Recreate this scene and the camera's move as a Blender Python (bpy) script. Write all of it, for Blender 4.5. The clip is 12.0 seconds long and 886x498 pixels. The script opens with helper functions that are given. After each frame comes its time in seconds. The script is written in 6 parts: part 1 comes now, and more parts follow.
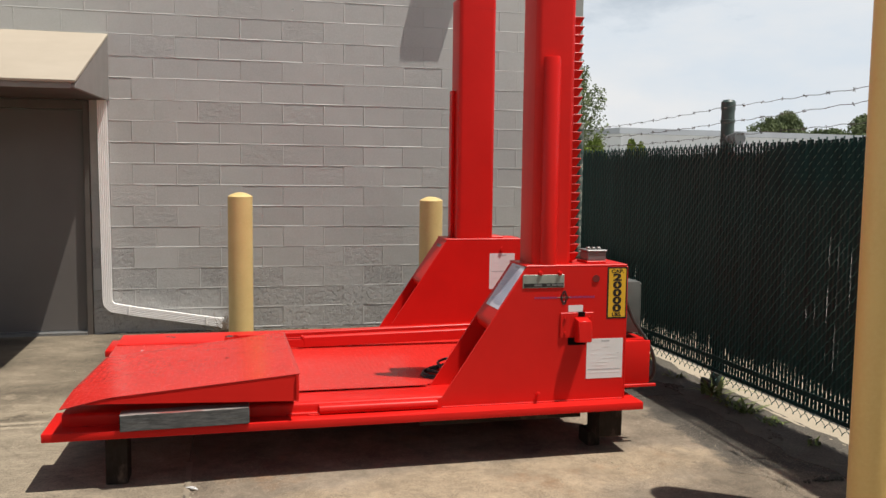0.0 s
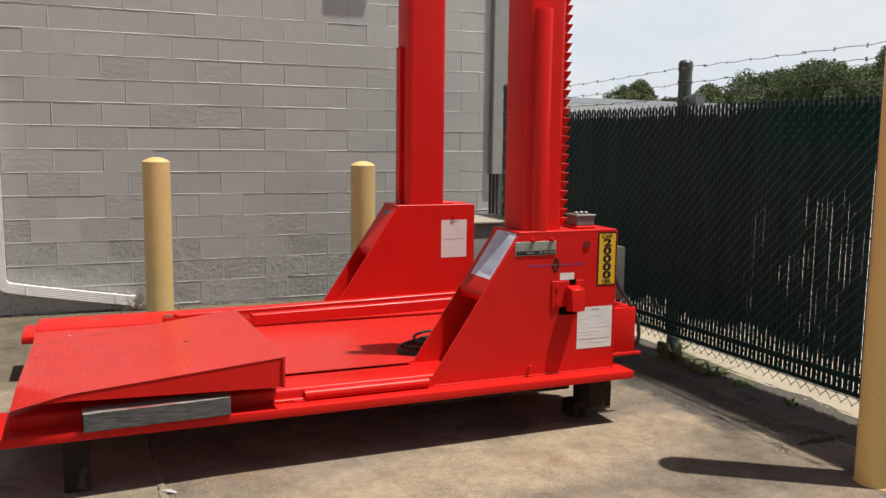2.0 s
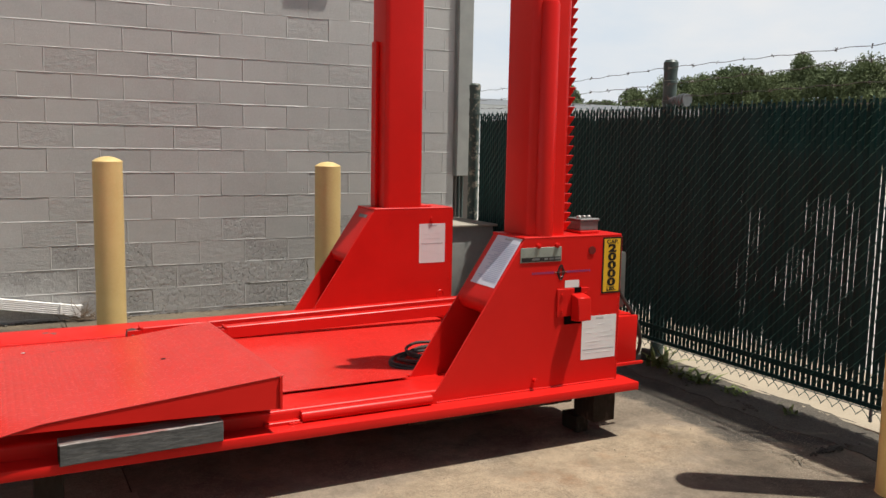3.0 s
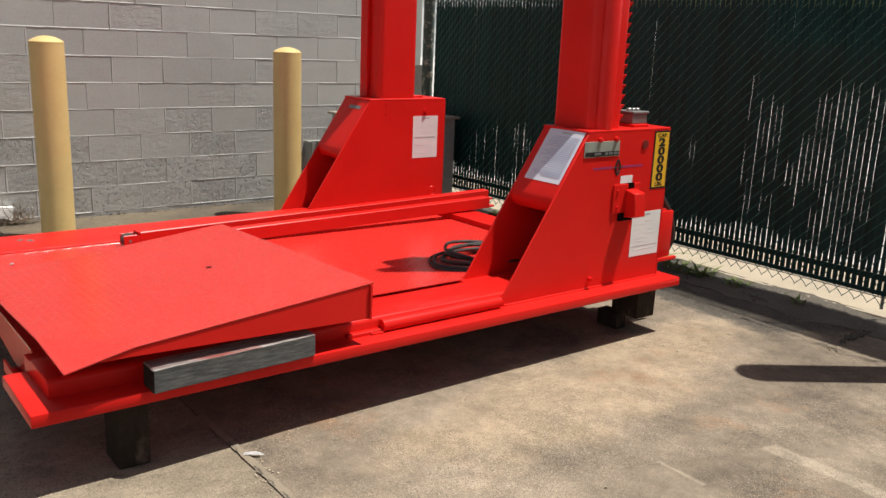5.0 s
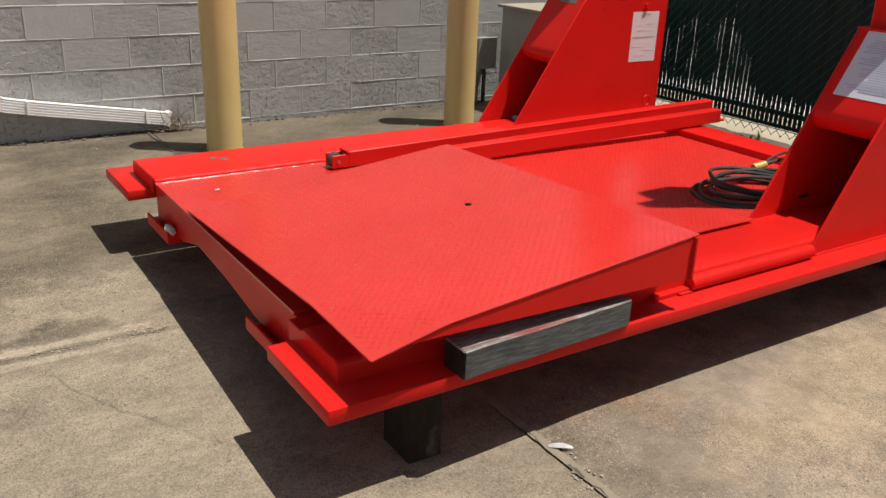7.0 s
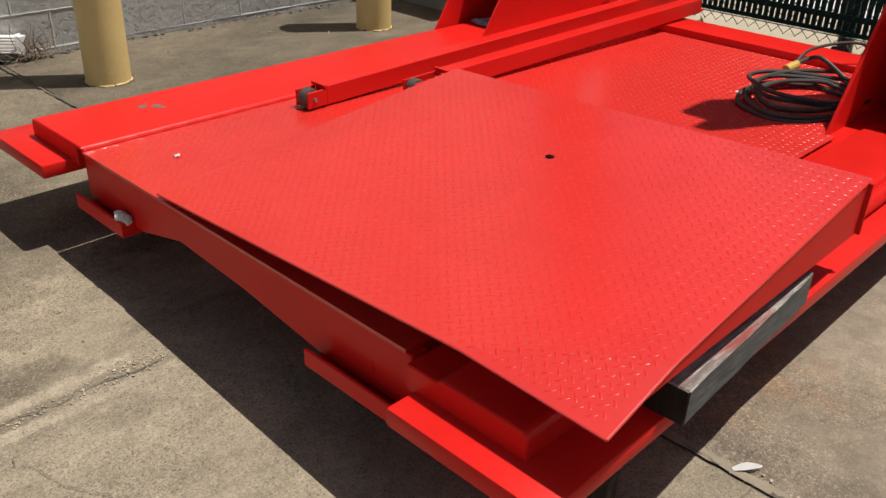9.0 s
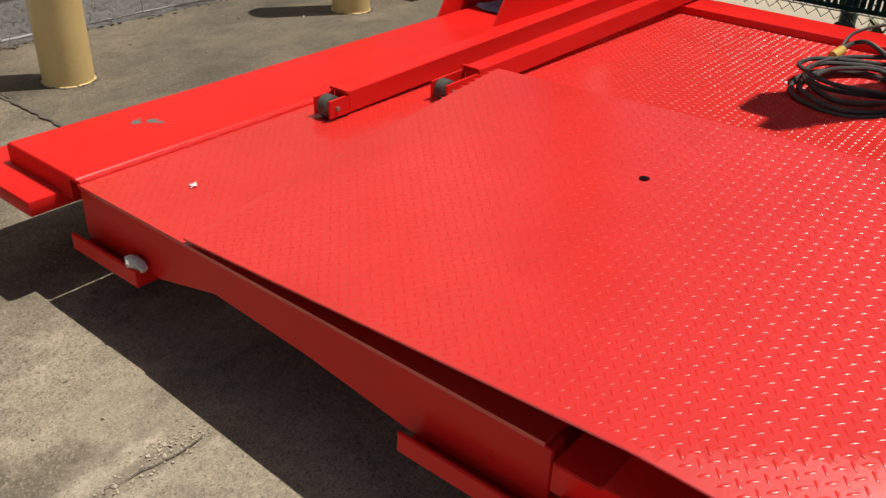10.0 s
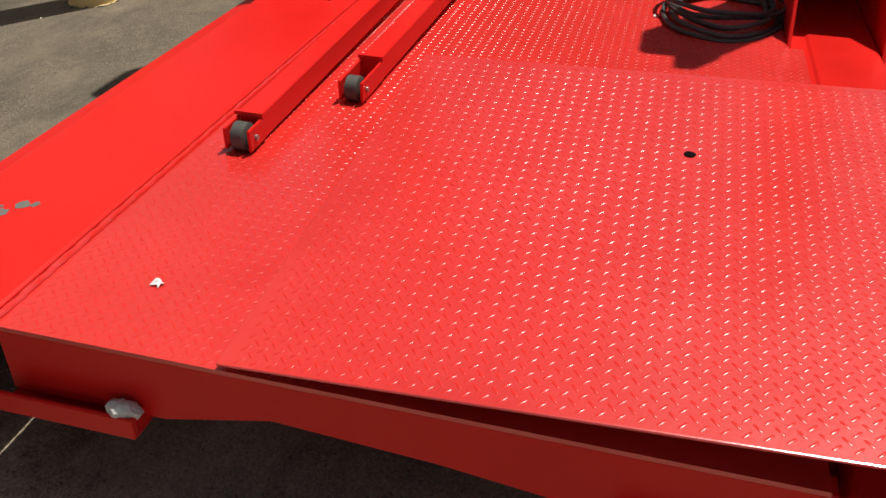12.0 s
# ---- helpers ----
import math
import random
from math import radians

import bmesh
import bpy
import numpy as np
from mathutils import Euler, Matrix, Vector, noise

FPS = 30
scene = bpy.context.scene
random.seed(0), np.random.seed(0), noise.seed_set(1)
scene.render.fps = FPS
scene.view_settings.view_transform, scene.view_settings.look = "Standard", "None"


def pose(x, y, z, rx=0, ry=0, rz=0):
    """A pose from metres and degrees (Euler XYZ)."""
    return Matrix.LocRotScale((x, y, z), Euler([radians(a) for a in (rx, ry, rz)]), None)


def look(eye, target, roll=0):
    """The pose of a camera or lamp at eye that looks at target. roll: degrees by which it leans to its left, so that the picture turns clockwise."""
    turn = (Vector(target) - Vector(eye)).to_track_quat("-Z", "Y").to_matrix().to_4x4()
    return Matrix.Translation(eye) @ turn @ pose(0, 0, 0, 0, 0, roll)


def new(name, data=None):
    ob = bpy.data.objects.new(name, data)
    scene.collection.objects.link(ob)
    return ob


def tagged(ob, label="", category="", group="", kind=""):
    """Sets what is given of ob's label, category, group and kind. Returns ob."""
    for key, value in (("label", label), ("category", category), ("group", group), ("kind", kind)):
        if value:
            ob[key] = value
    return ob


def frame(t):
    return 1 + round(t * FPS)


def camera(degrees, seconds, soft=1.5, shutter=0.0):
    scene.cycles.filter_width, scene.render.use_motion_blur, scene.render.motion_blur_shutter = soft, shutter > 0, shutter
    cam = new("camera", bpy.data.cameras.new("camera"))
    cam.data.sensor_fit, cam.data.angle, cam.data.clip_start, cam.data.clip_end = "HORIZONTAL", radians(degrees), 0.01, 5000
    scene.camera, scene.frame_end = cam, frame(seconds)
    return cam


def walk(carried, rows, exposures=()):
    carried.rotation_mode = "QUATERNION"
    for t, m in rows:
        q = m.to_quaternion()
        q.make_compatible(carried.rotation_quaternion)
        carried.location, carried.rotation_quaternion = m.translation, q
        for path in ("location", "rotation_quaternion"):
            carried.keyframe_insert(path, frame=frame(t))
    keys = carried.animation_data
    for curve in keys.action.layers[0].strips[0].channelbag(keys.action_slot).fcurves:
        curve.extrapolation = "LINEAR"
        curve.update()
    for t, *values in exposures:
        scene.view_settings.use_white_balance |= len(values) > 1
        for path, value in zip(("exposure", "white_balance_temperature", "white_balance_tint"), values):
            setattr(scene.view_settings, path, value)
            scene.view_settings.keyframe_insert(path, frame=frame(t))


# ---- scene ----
cam = camera(54.4, 12.0)
METRES, EYE, TILT, LEAN, TURN = 6.03, 1.67, 0.0, 0.0, -13.5
ROWS = [
    (0.0, 0.0, 0.0, 0.0, 0.06, -5.15, -0.7),
    (0.5, -0.0204, 0.0114, -0.003, -0.35, -6.1, -0.54),
    (1.0, -0.0401, 0.0382, -0.004, -1.7, -6.28, -0.49),
    (1.5, -0.0727, 0.055, -0.0066, -4.54, -6.59, -0.48),
    (2.0, -0.1106, 0.0691, -0.007, -9.22, -7.23, -0.69),
    (2.5, -0.1344, 0.1022, -0.0088, -12.53, -7.07, -0.86),
    (3.0, -0.1636, 0.1309, -0.0099, -14.11, -7.05, -1.07),
    (5.0, -0.3122, 0.2306, -0.0202, -24.2, -13.78, -2.29),
    (5.5, -0.3457, 0.265, -0.0209, -26.69, -16.32, -2.12),
    (6.0, -0.3594, 0.3066, -0.0247, -24.24, -18.5, -2.17),
    (6.5, -0.3721, 0.3475, -0.0267, -19.91, -19.57, -2.76),
    (7.0, -0.3938, 0.3922, -0.0295, -19.21, -21.03, -2.02),
    (9.0, -0.4557, 0.5621, -0.0398, -32.15, -28.19, -1.74),
    (9.5, -0.4618, 0.6067, -0.0422, -34.77, -30.06, -1.09),
    (10.0, -0.4697, 0.6494, -0.0426, -37.13, -30.13, -1.95),
    (10.5, -0.486, 0.6927, -0.0434, -43.6, -31.52, -2.54),
    (11.0, -0.4973, 0.7246, -0.0432, -48.75, -33.31, -2.2),
    (11.5, -0.4995, 0.7648, -0.0451, -53.11, -33.59, -2.11),
    (12.0, -0.506, 0.7925, -0.0454, -61.52, -33.25, -0.79),
]
walk(cam, [(t, pose(0, 0, EYE, TILT, LEAN, TURN) @ pose(METRES * x, METRES * y, METRES * z, 90 + pitch, roll, yaw)) for t, x, y, z, yaw, pitch, roll in ROWS],
     [(0.0, 0.0), (3.0, 0.0), (4.8, 0.16), (5.6, 0.19), (6.2, 0.09), (7.2, -0.04), (9.0, -0.08), (12.0, -0.10)])

# ---- sky, sun ----
SKY, HAZE, SUN_POWER = 0.05, 16.2, 5.35
SUN = Vector((0.305, -0.205, 1.0)).normalized()
world = bpy.data.worlds.new("sky")
scene.world = world
world.use_nodes = True
wn, wl = world.node_tree.nodes, world.node_tree.links
wn.clear()
sky = wn.new("ShaderNodeTexSky")
sky.sky_type = "NISHITA"
sky.sun_disc = False
sky.sun_elevation = math.asin(SUN.z)
sky.sun_rotation = math.atan2(SUN.x, SUN.y)
sky.air_density, sky.dust_density, sky.ozone_density = 1.0, 2.5, 1.0
# bright haze and thin cloud towards the horizon, clearer blue overhead
wtc = wn.new("ShaderNodeTexCoord")
wmap = wn.new("ShaderNodeMapping")
wmap.inputs["Scale"].default_value = (1.0, 1.0, 2.6)
wnoise = wn.new("ShaderNodeTexNoise")
wnoise.inputs["Scale"].default_value = 3.0
wnoise.inputs["Detail"].default_value = 7.0
wnoise.inputs["Roughness"].default_value = 0.58
wsep = wn.new("ShaderNodeSeparateXYZ")
wheight = wn.new("ShaderNodeMapRange")
wheight.inputs["From Min"].default_value, wheight.inputs["From Max"].default_value = 0.06, 0.56
wheight.inputs["To Min"].default_value, wheight.inputs["To Max"].default_value = 0.70, 0.0
wadd = wn.new("ShaderNodeMath")
wadd.operation = "ADD"
wramp = wn.new("ShaderNodeValToRGB")
wramp.color_ramp.elements[0].position, wramp.color_ramp.elements[0].color = 0.62, (0.0, 0.0, 0.0, 1)
wramp.color_ramp.elements[1].position, wramp.color_ramp.elements[1].color = 1.02, (0.97, 0.97, 0.97, 1)
wmix = wn.new("ShaderNodeMixRGB")
wtint = wn.new("ShaderNodeMixRGB")
wtint.inputs["Color1"].default_value = (HAZE * 0.88, HAZE * 0.965, HAZE * 1.05, 1)
wtint.inputs["Color2"].default_value = (HAZE * 1.04, HAZE * 1.05, HAZE * 1.06, 1)
wband = wn.new("ShaderNodeMapRange")
wband.inputs["From Min"].default_value, wband.inputs["From Max"].default_value = 0.40, 0.62
wl.new(wnoise.outputs["Fac"], wband.inputs["Value"])
wl.new(wband.outputs["Result"], wtint.inputs["Fac"])
wl.new(wtint.outputs["Color"], wmix.inputs["Color2"])
wbg = wn.new("ShaderNodeBackground")
wbg.inputs["Strength"].default_value = SKY
wout = wn.new("ShaderNodeOutputWorld")
wl.new(wtc.outputs["Generated"], wmap.inputs["Vector"])
wl.new(wtc.outputs["Generated"], wsep.inputs["Vector"])
wl.new(wsep.outputs["Z"], wheight.inputs["Value"])
wl.new(wmap.outputs["Vector"], wnoise.inputs["Vector"])
wl.new(wnoise.outputs["Fac"], wadd.inputs[0])
wl.new(wheight.outputs["Result"], wadd.inputs[1])
wl.new(wadd.outputs["Value"], wramp.inputs["Fac"])
wl.new(wramp.outputs["Color"], wmix.inputs["Fac"])
wl.new(sky.outputs["Color"], wmix.inputs["Color1"])
wl.new(wmix.outputs["Color"], wbg.inputs["Color"])
wl.new(wbg.outputs["Background"], wout.inputs["Surface"])
sun_data = bpy.data.lights.new("sun", "SUN")
sun_data.energy, sun_data.angle, sun_data.color = SUN_POWER, radians(0.53), (1.0, 0.955, 0.88)
sun = new("sun", sun_data)
sun.matrix_world = look(SUN * 30, (0, 0, 0))

# ---- materials ----
def material(name, base, rough=0.5, metal=0.0, tone=None, tone_scale=3.0, tone_edge=(0.32, 0.68), fine=None, fine_scale=40.0, bump=0.0, bump_scale=60.0,
             bump2=0.0, bump2_scale=8.0, piece=0.0, spec=0.5, rough_var=0.0, coat=0.0, stain=None, stain_scale=1.2, stain_edge=(0.55, 0.7), detail=8.0, speck=None, pits=None, stretch=None, flakes=None):
    """A surface with broad tone changes, fine grain, stains with edges of their own and two sizes of relief."""
    m = bpy.data.materials.new(name)
    m.use_nodes = True
    n, l = m.node_tree.nodes, m.node_tree.links
    b = n["Principled BSDF"]
    b.inputs["Roughness"].default_value, b.inputs["Metallic"].default_value = rough, metal
    b.inputs["Specular IOR Level"].default_value = spec
    b.inputs["Coat Weight"].default_value, b.inputs["Coat Roughness"].default_value = coat, 0.08
    tc = n.new("ShaderNodeTexCoord")
    geo = n.new("ShaderNodeNewGeometry")
    place = geo.outputs["Position"]
    if stretch:
        vm = n.new("ShaderNodeVectorMath")
        vm.operation = "MULTIPLY"
        vm.inputs[1].default_value = stretch
        l.new(place, vm.inputs[0])
        place = vm.outputs["Vector"]

    def noise_at(scale, det=detail, rgh=0.6):
        t = n.new("ShaderNodeTexNoise")
        t.inputs["Scale"].default_value, t.inputs["Detail"].default_value, t.inputs["Roughness"].default_value = scale, det, rgh
        l.new(place, t.inputs["Vector"])
        return t.outputs["Fac"]

    def mixed(fac, one, two):
        x = n.new("ShaderNodeMixRGB")
        for key, v in (("Fac", fac), ("Color1", one), ("Color2", two)):
            if isinstance(v, (tuple, list)):
                x.inputs[key].default_value = (*v, 1)
            elif isinstance(v, (int, float)):
                x.inputs[key].default_value = v
            else:
                l.new(v, x.inputs[key])
        return x.outputs["Color"]

    def ramped(sock, lo, hi):
        r = n.new("ShaderNodeMapRange")
        r.inputs["From Min"].default_value, r.inputs["From Max"].default_value = lo, hi
        l.new(sock, r.inputs["Value"])
        return r.outputs["Result"]

    colour = tuple(base)
    if tone:
        colour = mixed(ramped(noise_at(tone_scale), *tone_edge), colour, tuple(tone))
    if fine:
        colour = mixed(ramped(noise_at(fine_scale, 5, 0.7), 0.4, 0.75), colour, tuple(fine))
    if stain:
        colour = mixed(ramped(noise_at(stain_scale, 10, 0.68), *stain_edge), colour, tuple(stain))
    if speck:
        colour = mixed(ramped(noise_at(85, 3, 0.8), 0.57, 0.70), colour, tuple(speck))
    if pits:
        colour = mixed(ramped(noise_at(48, 4, 0.75), 0.57, 0.70), colour, tuple(pits))
    peeled = None
    if flakes:
        scale, lo, hi, bare = flakes
        where = ramped(noise_at(1.6, 4, 0.6), 0.40, 0.60)
        mul = n.new("ShaderNodeMath")
        mul.operation = "MULTIPLY"
        l.new(where, mul.inputs[0])
        l.new(ramped(noise_at(scale, 7, 0.62), lo, hi), mul.inputs[1])
        peeled = mul.outputs["Value"]
        colour = mixed(ramped(peeled, 0.80, 1.0), colour, tuple(bare))
    if piece:
        info = n.new("ShaderNodeObjectInfo")
        hsv = n.new("ShaderNodeHueSaturation")
        v = n.new("ShaderNodeMapRange")
        v.inputs["To Min"].default_value, v.inputs["To Max"].default_value = 1 - piece, 1 + piece
        l.new(info.outputs["Random"], v.inputs["Value"])
        l.new(v.outputs["Result"], hsv.inputs["Value"])
        if isinstance(colour, tuple):
            hsv.inputs["Color"].default_value = (*colour, 1)
        else:
            l.new(colour, hsv.inputs["Color"])
        colour = hsv.outputs["Color"]
    if isinstance(colour, tuple):
        b.inputs["Base Color"].default_value = (*colour, 1)
    else:
        l.new(colour, b.inputs["Base Color"])
    if rough_var:
        r = n.new("ShaderNodeMapRange")
        r.inputs["To Min"].default_value, r.inputs["To Max"].default_value = max(0.02, rough - rough_var), min(1, rough + rough_var)
        l.new(noise_at(tone_scale * 2.3), r.inputs["Value"])
        l.new(r.outputs["Result"], b.inputs["Roughness"])
    last = None
    for strength, scale, dist in ((bump2, bump2_scale, 0.01), (bump, bump_scale, 0.002)):
        if strength:
            bp = n.new("ShaderNodeBump")
            bp.inputs["Strength"].default_value, bp.inputs["Distance"].default_value = strength, dist
            l.new(noise_at(scale, 6, 0.6), bp.inputs["Height"])
            if last:
                l.new(last, bp.inputs["Normal"])
            last = bp.outputs["Normal"]
    if peeled:
        bp = n.new("ShaderNodeBump")
        bp.invert = True
        bp.inputs["Strength"].default_value, bp.inputs["Distance"].default_value = 1.0, 0.008
        l.new(peeled, bp.inputs["Height"])
        l.new(last, bp.inputs["Normal"])
        last = bp.outputs["Normal"]
    if last:
        l.new(last, b.inputs["Normal"])
    return m


RED = material("red_enamel", (0.66, 0.016, 0.012), 0.32, tone=(0.58, 0.013, 0.010), tone_scale=2.2, bump=0.10, bump_scale=70, bump2=0.06, bump2_scale=5, rough_var=0.10, spec=0.17,
               stain=(0.36, 0.02, 0.015), stain_scale=3.1, stain_edge=(0.70, 0.86))
TREAD = material("red_tread_paint", (0.64, 0.032, 0.025), 0.22, tone=(0.55, 0.026, 0.020), tone_scale=1.6, bump=0.12, bump_scale=90, bump2=0.05, bump2_scale=2.4, rough_var=0.09, spec=0.95,
                 stain=(0.54, 0.021, 0.015), stain_scale=2.6, stain_edge=(0.52, 0.72))
LUG = material("worn_red_lug_paint", (0.63, 0.028, 0.021), 0.27, tone=(0.55, 0.023, 0.017), tone_scale=14, bump=0.15, bump_scale=160, rough_var=0.08, spec=0.26)
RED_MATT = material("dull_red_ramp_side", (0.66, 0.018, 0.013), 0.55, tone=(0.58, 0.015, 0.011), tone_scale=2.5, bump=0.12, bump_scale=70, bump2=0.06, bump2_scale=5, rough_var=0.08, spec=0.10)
BARE = material("bare_patch", (0.085, 0.125, 0.115), 0.6, tone=(0.16, 0.12, 0.10), tone_scale=45)
WALL = material("grey_wall_paint", (0.440, 0.436, 0.416), 0.52, tone=(0.385, 0.382, 0.366), tone_scale=1.0, fine=(0.45, 0.446, 0.430), fine_scale=55, bump=0.6, bump_scale=70, bump2=0.18, bump2_scale=12, piece=0.04, flakes=(15, 0.68, 0.73, (0.34, 0.335, 0.32)))
WALL_ROUGH = material("wavy_grey_wall_paint", (0.425, 0.421, 0.402), 0.50, tone=(0.365, 0.362, 0.346), tone_scale=2.0, fine=(0.44, 0.436, 0.42), fine_scale=45, bump=0.8, bump_scale=60, bump2=0.42, bump2_scale=22, piece=0.04, stretch=(0.8, 1.0, 1.4))
# rough paint of the low courses, with a darker base than WALL
WALL_LOW = material("rough_darker_grey_wall_paint", (0.385, 0.381, 0.366), 0.55, tone=(0.295, 0.291, 0.279), tone_scale=4, fine=(0.43, 0.426, 0.41), fine_scale=35, bump=0.9, bump_scale=60, bump2=0.8, bump2_scale=19, piece=0.05,
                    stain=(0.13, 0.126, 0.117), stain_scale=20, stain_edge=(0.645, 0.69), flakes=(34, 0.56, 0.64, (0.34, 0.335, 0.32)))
MORTAR = material("painted_joint", (0.41, 0.406, 0.388), 0.7, tone=(0.34, 0.337, 0.322), tone_scale=9, bump=0.6, bump_scale=120)
def concrete(name, light, dark, stain, seed, wash=None, stretch=(1.0, 1.0, 1.0), rusty=False, dark_zone=None, bands=(), coarse=0.32):
    """Weathered concrete: blotches at three sizes, exposed grit, dark pits and, where given, a tan wash of silt along a line."""
    m = bpy.data.materials.new(name)
    m.use_nodes = True
    n, l = m.node_tree.nodes, m.node_tree.links
    b = n["Principled BSDF"]
    b.inputs["Roughness"].default_value, b.inputs["Specular IOR Level"].default_value = 0.88, 0.3
    geo = n.new("ShaderNodeNewGeometry")
    shift = n.new("ShaderNodeVectorMath")
    shift.operation = "MULTIPLY_ADD"
    shift.inputs[1].default_value, shift.inputs[2].default_value = stretch, (seed, seed * 0.37, 0)
    l.new(geo.outputs["Position"], shift.inputs[0])

    def noise_at(scale, det, rgh, sock=None):
        t = n.new("ShaderNodeTexNoise")
        t.inputs["Scale"].default_value, t.inputs["Detail"].default_value, t.inputs["Roughness"].default_value = scale, det, rgh
        l.new(sock or shift.outputs["Vector"], t.inputs["Vector"])
        return t.outputs["Fac"]

    def ramped(sock, lo, hi, a=0.0, c=1.0):
        r = n.new("ShaderNodeMapRange")
        for key, v in (("From Min", lo), ("From Max", hi), ("To Min", a), ("To Max", c)):
            r.inputs[key].default_value = v
        l.new(sock, r.inputs["Value"])
        return r.outputs["Result"]

    def mixed(fac, one, two, kind="MIX"):
        x = n.new("ShaderNodeMixRGB")
        x.blend_type = kind
        for key, v in (("Fac", fac), ("Color1", one), ("Color2", two)):
            if isinstance(v, tuple):
                x.inputs[key].default_value = (*v, 1)
            elif isinstance(v, float):
                x.inputs[key].default_value = v
            else:
                l.new(v, x.inputs[key])
        return x.outputs["Color"]

    def math2(op, a, c):
        x = n.new("ShaderNodeMath")
        x.operation = op
        for k, v in enumerate((a, c)):
            if isinstance(v, float):
                x.inputs[k].default_value = v
            else:
                l.new(v, x.inputs[k])
        return x.outputs["Value"]

    colour = mixed(ramped(noise_at(1.3, 12, 0.62), 0.36, 0.66), light, dark)
    colour = mixed(ramped(noise_at(0.7, 10, 0.66), 0.55, 0.70), colour, stain)
    if wash:
        (x0, y0), (x1, y1), wide, tint = wash
        sep = n.new("ShaderNodeSeparateXYZ")
        l.new(geo.outputs["Position"], sep.inputs["Vector"])
        ln = math.hypot(x1 - x0, y1 - y0)
        ux, uy = (x1 - x0) / ln, (y1 - y0) / ln
        along = math2("ADD", math2("MULTIPLY", math2("SUBTRACT", sep.outputs["X"], (x0 + x1) / 2), ux), math2("MULTIPLY", math2("SUBTRACT", sep.outputs["Y"], (y0 + y1) / 2), uy))
        across = math2("SUBTRACT", math2("MULTIPLY", math2("SUBTRACT", sep.outputs["Y"], (y0 + y1) / 2), ux), math2("MULTIPLY", math2("SUBTRACT", sep.outputs["X"], (x0 + x1) / 2), uy))
        far = math2("ADD", math2("POWER", math2("ABSOLUTE", math2("DIVIDE", along, ln / 2), 0.0), 2.0), math2("POWER", math2("ABSOLUTE", math2("DIVIDE", across, wide), 0.0), 2.0))
        far = math2("ADD", far, ramped(noise_at(2.2, 10, 0.68), 0.25, 0.75, -0.9, 0.9))
        colour = mixed(ramped(far, 0.35, 1.25, 0.88, 0.0), colour, tint)
    if rusty:
        colour = mixed(ramped(noise_at(1.7, 9, 0.7, geo.outputs["Position"]), 0.56, 0.70, 0.0, 0.75), colour, (0.26, 0.150, 0.082))
    if dark_zone:
        # darker ground beyond tx and ty, with a wavering border
        tx, ty, slope = dark_zone
        sep = n.new("ShaderNodeSeparateXYZ")
        l.new(geo.outputs["Position"], sep.inputs["Vector"])
        wob = ramped(noise_at(4.5, 10, 0.70), 0.2, 0.8, -0.11, 0.11)
        inside = math2("MINIMUM", math2("ADD", math2("SUBTRACT", sep.outputs["X"], tx), wob),
                       math2("ADD", math2("ADD", math2("SUBTRACT", sep.outputs["Y"], ty), math2("MULTIPLY", math2("SUBTRACT", sep.outputs["X"], tx), slope)), wob))
        colour = mixed(ramped(inside, -0.03, 0.05, 0.0, 0.85), colour, (0.048, 0.045, 0.040))
    for x0, x1, y0, y1, soft, tint in bands:
        # a strip of smoother mortar with uneven borders
        sep = n.new("ShaderNodeSeparateXYZ")
        l.new(geo.outputs["Position"], sep.inputs["Vector"])
        inside = math2("MINIMUM", math2("MINIMUM", math2("SUBTRACT", sep.outputs["X"], x0), math2("SUBTRACT", x1, sep.outputs["X"])),
                       math2("MINIMUM", math2("SUBTRACT", sep.outputs["Y"], y0), math2("SUBTRACT", y1, sep.outputs["Y"])))
        inside = math2("ADD", inside, ramped(noise_at(4.0, 8, 0.65, geo.outputs["Position"]), 0.25, 0.75, -1.6 * soft, 1.6 * soft))
        cover = ramped(inside, -0.3 * soft, 0.5 * soft, 0.0, 0.85)
        colour = mixed(cover, colour, tint)
    # bare grit shows in patches only; between them the skin is smooth and mottled
    bare = ramped(noise_at(1.9, 7, 0.62), 0.41, 0.57, coarse, 1.0 + 0.35 * coarse)
    pebble = n.new("ShaderNodeTexVoronoi")
    pebble.inputs["Scale"].default_value = 250.0
    l.new(geo.outputs["Position"], pebble.inputs["Vector"])
    grain = math2("ADD", ramped(noise_at(170.0, 3, 0.7), 0.30, 0.70, -0.26, 0.26), ramped(pebble.outputs["Color"], 0.0, 1.0, -0.24, 0.24))
    grain = math2("ADD", math2("MULTIPLY", grain, bare), 1.0)
    mottle = math2("MULTIPLY", ramped(noise_at(2.7, 9, 0.70), 0.34, 0.66, 0.80, 1.20), ramped(noise_at(7.0, 9, 0.74), 0.34, 0.66, 0.82, 1.18))
    mid = n.new("ShaderNodeHueSaturation")
    l.new(math2("MULTIPLY", math2("MULTIPLY", mottle, ramped(noise_at(27.0, 6, 0.72), 0.34, 0.66, 0.88, 1.12)), grain), mid.inputs["Value"])
    l.new(colour, mid.inputs["Color"])
    colour = mid.outputs["Color"]
    pale, deep = tuple(min(0.5, 1.6 * v) for v in light), tuple(0.40 * v for v in dark)
    colour = mixed(math2("MULTIPLY", ramped(pebble.outputs["Color"], 0.74, 0.88, 0.0, 0.50), bare), colour, pale)
    colour = mixed(math2("MULTIPLY", ramped(pebble.outputs["Color"], 0.20, 0.08, 0.0, 0.40), bare), colour, deep)
    colour = mixed(math2("MULTIPLY", ramped(noise_at(46.0, 4, 0.75), 0.62, 0.72, 0.0, 0.6), bare), colour, pale)
